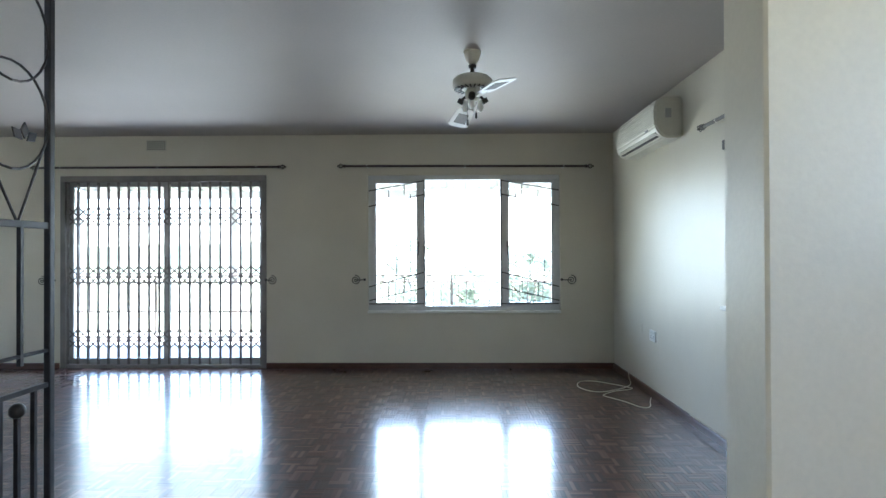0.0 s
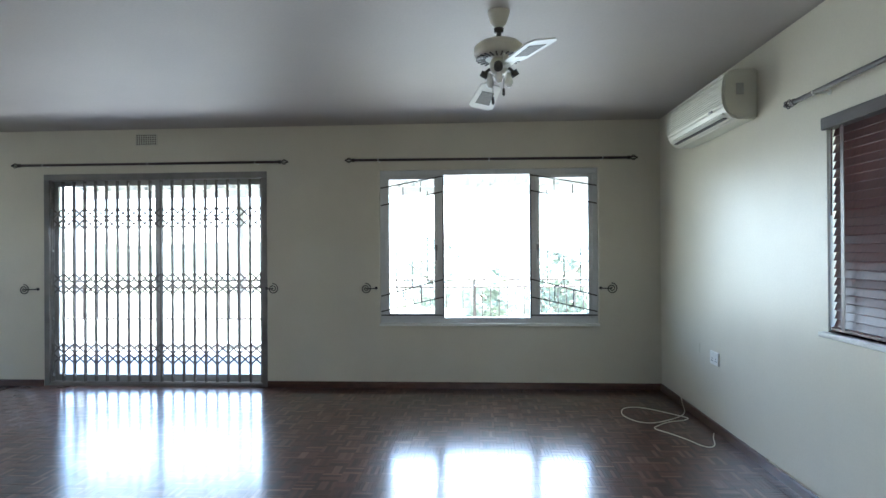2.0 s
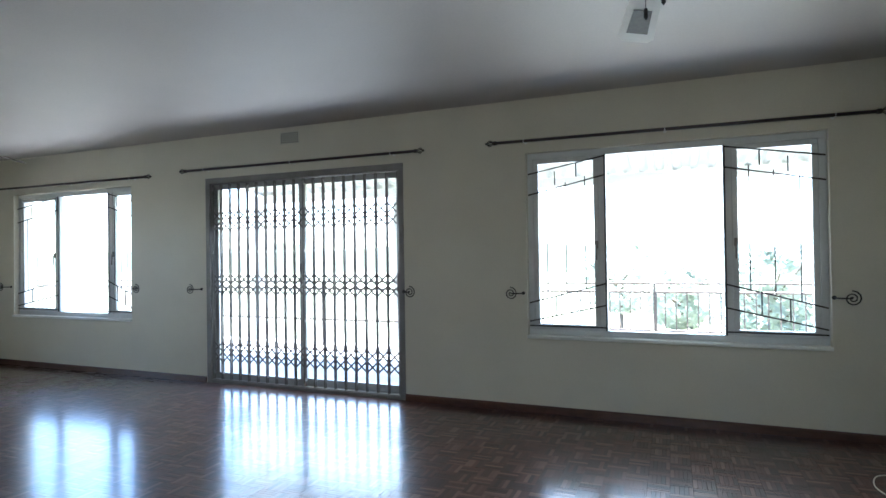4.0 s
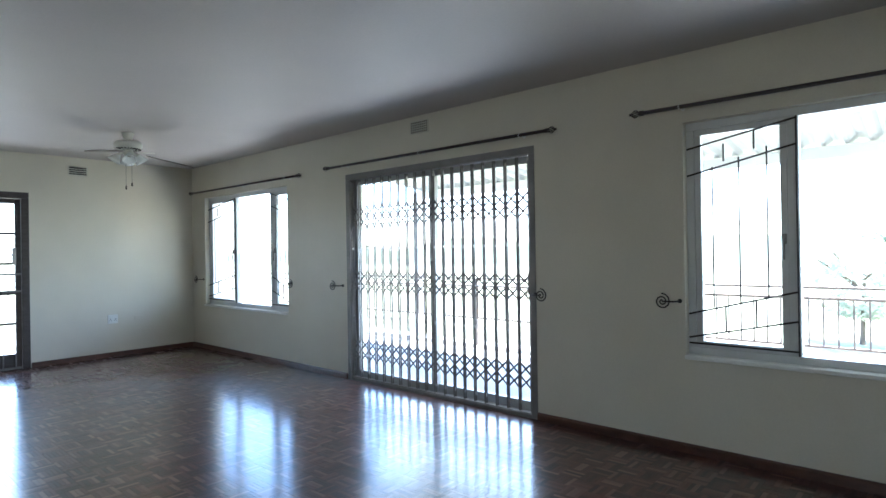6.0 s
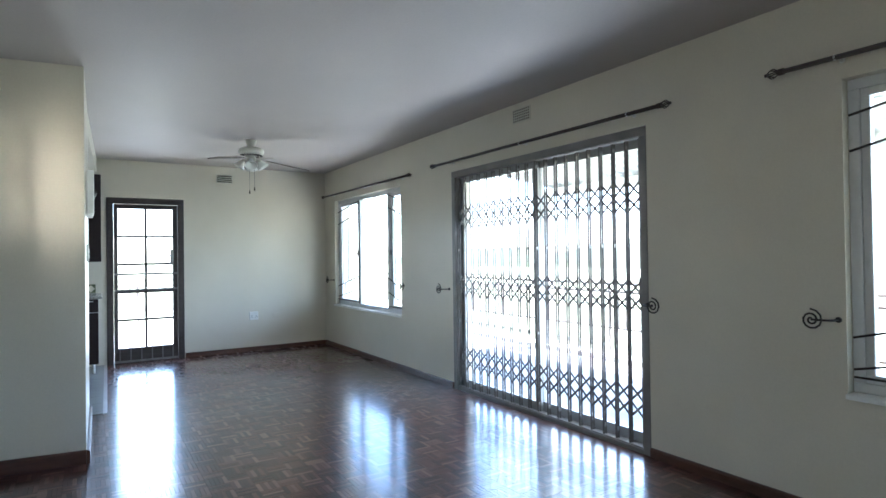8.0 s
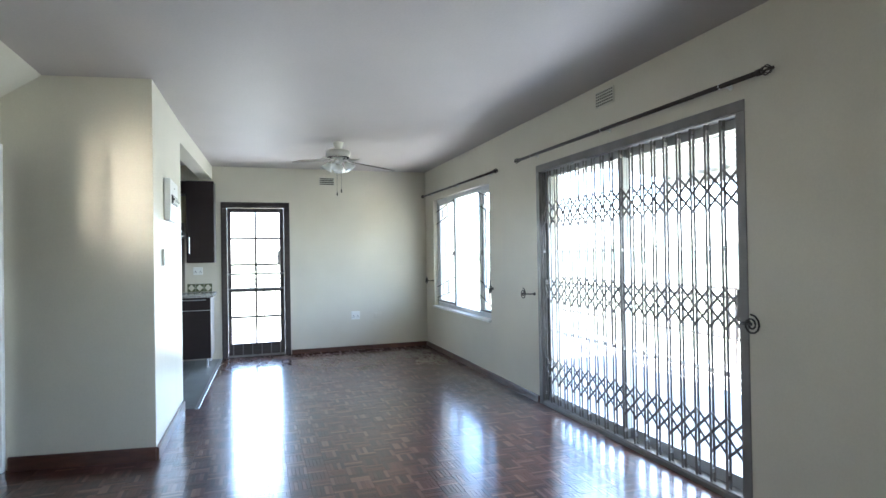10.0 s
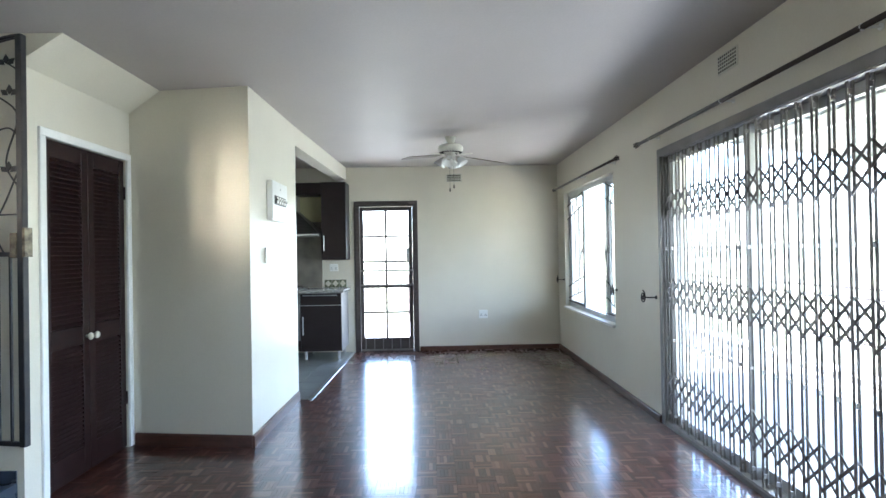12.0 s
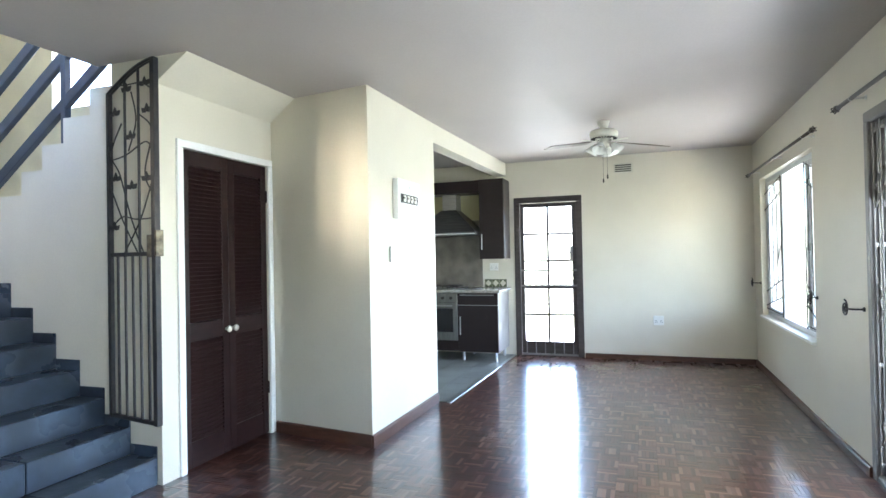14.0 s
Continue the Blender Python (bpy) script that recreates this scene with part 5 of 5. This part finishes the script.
part("stone_panel", bm, SPLASH, splash)
bm = bmesh.new()
box(bm, (WEST, 2.14, 1.797), (WEST + 0.006, 3.212, 2.138), 0.002)
structure("wall_kitchen_panel", bm, material("olive_cream_paint", (0.5, 0.47, 0.27), 0.45, second=(0.44, 0.41, 0.23), scale=3, bump=0.06), "olive cream painted wall behind the cooker hood", "wall")
border = thing("border_tiles", (WEST, 3.185, 0.895), "row of green and cream diamond border tiles", "wall tiles")
GREENT = material("olive_glazed_tile", (0.13, 0.14, 0.08), 0.2)
CREAMT = material("cream_glazed_tile", (0.62, 0.58, 0.45), 0.2)
for k in range(3):
    bm = bmesh.new()
    box(bm, (0.0, k * 0.1 + 0.002, 0.0), (0.008, k * 0.1 + 0.099, 0.105), 0.002)
    t = part("tile", bm, GREENT, border)
    bm = bmesh.new()
    prism(bm, [(k * 0.1 + 0.05, 0.008), (k * 0.1 + 0.092, 0.052), (k * 0.1 + 0.05, 0.097), (k * 0.1 + 0.008, 0.052)], 0.0075, 0.0115, SIDE)
    part("diamond", bm, CREAMT, t, "cream diamond inlay")


def wall_unit(y0, y1, z0, z1, handle_low):
    ob = thing("wall_cabinet", (WEST, y0, z0), "dark wenge wall cabinet with a glossy door", "cabinet", "kitchen wall cabinets")
    w = y1 - y0
    bm = bmesh.new()
    box(bm, (0.004, 0, 0), (0.325, w, z1 - z0), 0.002)
    part("body", bm, CAB, ob)
    bm = bmesh.new()
    box(bm, (0.327, 0.002, 0.0), (0.347, w - 0.002, z1 - z0), 0.002)
    d = part("door", bm, CAB, ob)
    bm = bmesh.new()
    rod(bm, (0.365, 0.035, handle_low), (0.365, 0.035, handle_low + 0.2), 0.008, 10)
    for z in (0.02, 0.18):
        rod(bm, (0.346, 0.035, handle_low + z), (0.365, 0.035, handle_low + z), 0.005, 8)
    part("handle", bm, STEEL, d)
    return ob


wall_unit(3.215, 3.54, 1.275, 2.30, 0.12)
wall_unit(1.55, 2.14, 1.275, 2.30, 0.12)
bm = bmesh.new()
box(bm, (WEST + 0.002, 2.14, 2.14), (WEST + 0.30, 3.215, 2.30), 0.003)
bridge = thing("bridge_panel", (0, 0, 0), "dark wenge panel joining the wall cabinets above the hood", "cabinet panel")
part("panel", bm, CAB, bridge)
DARKSTEEL = material("smoked_steel", (0.2, 0.2, 0.195), 0.35, 1.0, second=(0.16, 0.16, 0.155), scale=6, stretch=(1, 1, 10))
hood = thing("cooker_hood", (WEST, 2.77, 1.59), "steel pyramid cooker hood with a chimney", "cooker hood")
bm = bmesh.new()
box(bm, (0.004, -0.44, 0), (0.50, 0.44, 0.035), 0.003)
part("base", bm, DARKSTEEL, hood)
bm = bmesh.new()
lo = [bm.verts.new(v) for v in ((0.006, -0.436, 0.036), (0.495, -0.436, 0.036), (0.495, 0.436, 0.036), (0.006, 0.436, 0.036))]
hi = [bm.verts.new(v) for v in ((0.006, -0.1, 0.34), (0.25, -0.1, 0.34), (0.25, 0.1, 0.34), (0.006, 0.1, 0.34))]
bm.faces.new(list(reversed(lo))), bm.faces.new(hi)
for i in range(4):
    bm.faces.new((lo[i], lo[(i + 1) % 4], hi[(i + 1) % 4], hi[i]))
part("canopy", bm, DARKSTEEL, hood)
bm = bmesh.new()
box(bm, (0.004, -0.095, 0.341), (0.22, 0.095, 0.548), 0.004)
part("chimney", bm, STEEL, hood)
bm = bmesh.new()
box(bm, (0.5, -0.43, 0.006), (0.506, 0.43, 0.02), 0.002)
part("front_strip", bm, TRIM, hood, "bright front strip")

# ---- kitchen floor tiles and the metal threshold ----
KT = material("grey_green_floor_tile", (0.2, 0.215, 0.2), 0.3, second=(0.14, 0.15, 0.14), scale=3, detail=6, obj=0.1, bump=0.05)
kfloor = tagged(thing("floor_kitchen", (WEST, 0.6, 0)), "grey-green tiled kitchen floor", "floor", kind="structure")
for i in range(9):
    for j in range(9):
        xa, ya = i * 0.305, j * 0.335
        lim = 3.57 - 0.6
        bm = bmesh.new()
        x1_ = min(xa + 0.302, 2.53)
        def edge(x):
            return min(ya + 0.332, lim - 0.025 * x)
        if edge(xa) - ya < 0.02:
            bm.free()
            continue
        prism(bm, [(xa, ya), (x1_, ya), (x1_, edge(x1_)), (xa, edge(xa))], -0.003, 0.0045)
        part("tile", bm, KT, kfloor)
bm = bmesh.new()
prism(bm, [(WEST + 0.01, 3.568), (-4.745, 3.505), (-4.745, 3.537), (WEST + 0.01, 3.60)], -0.002, 0.009)
structure("threshold", bm, STEEL, "worn metal threshold strip", "threshold")

# ---- mosaic parquet: squares of five fingers laid in alternate directions ----
SQ, NF = 0.1165, 5
FW = SQ / NF


def finger_faces(verts, faces, x0, y0, x1, y1, dz):
    i = len(verts)
    e, d = 0.0007, 0.0016
    verts += [(x0 + e, y0 + e, dz), (x1 - e, y0 + e, dz), (x1 - e, y1 - e, dz), (x0 + e, y1 - e, dz), (x0, y0, dz - d), (x1, y0, dz - d), (x1, y1, dz - d), (x0, y1, dz - d)]
    faces += [(i, i + 1, i + 2, i + 3), (i, i + 4, i + 5, i + 1), (i + 1, i + 5, i + 6, i + 2), (i + 2, i + 6, i + 7, i + 3), (i + 3, i + 7, i + 4, i)]


floor_ob = bpy.data.objects["floor"]
near_x, near_y = (-1.75, -0.95), (4.15, 5.15)
meshes = []
for across in (0, 1):
    v, f = [], []
    finger_faces(v, f, -SQ / 2 if across else -FW / 2, -FW / 2 if across else -SQ / 2, SQ / 2 if across else FW / 2, FW / 2 if across else SQ / 2, 0.0)
    me = bpy.data.meshes.new("parquet_finger")
    me.from_pydata(v, [], f)
    me.materials.append(FINGER_NEAR)
    meshes.append(me)
rnd = random.Random(11)
V, F = [], []
single = 0
for i in range(int((EAST - WEST) / SQ) + 1):
    for j in range(int((NORTH + 0.6) / SQ) + 1):
        x, y = WEST + i * SQ, NORTH - (j + 1) * SQ
        if x < -4.86 and y < 3.46 or x < -3.62 and y < 3.36 or x < -2.5 and y < 2.40 or x < -1.1 and y < 2.35 or y < -0.6:
            continue
        lim_x = min(x + SQ, EAST)
        across = (i + j) % 2
        one_by_one = near_x[0] <= x < near_x[1] and near_y[0] <= y < near_y[1] and single < 300
        for k in range(NF):
            if across:
                a, b, c, d = x, y + k * FW, lim_x, y + (k + 1) * FW
            else:
                a, b, c, d = x + k * FW, y, min(x + (k + 1) * FW, lim_x), y + SQ
            if c - a < 0.004:
                continue
            dz = rnd.uniform(-0.00025, 0.00025)
            if one_by_one:
                o = new("parquet_finger", meshes[across])
                o.parent = floor_ob
                o.location = ((a + c) / 2, (b + d) / 2, dz)
                single += 1
            else:
                finger_faces(V, F, a, b, c, d, dz)
me = bpy.data.meshes.new("parquet_mosaic")
me.from_pydata(V, [], F)
me.materials.append(FINGER)
mosaic = new("parquet_mosaic", me)
mosaic.parent = floor_ob
tagged(mosaic, kind="stuff")
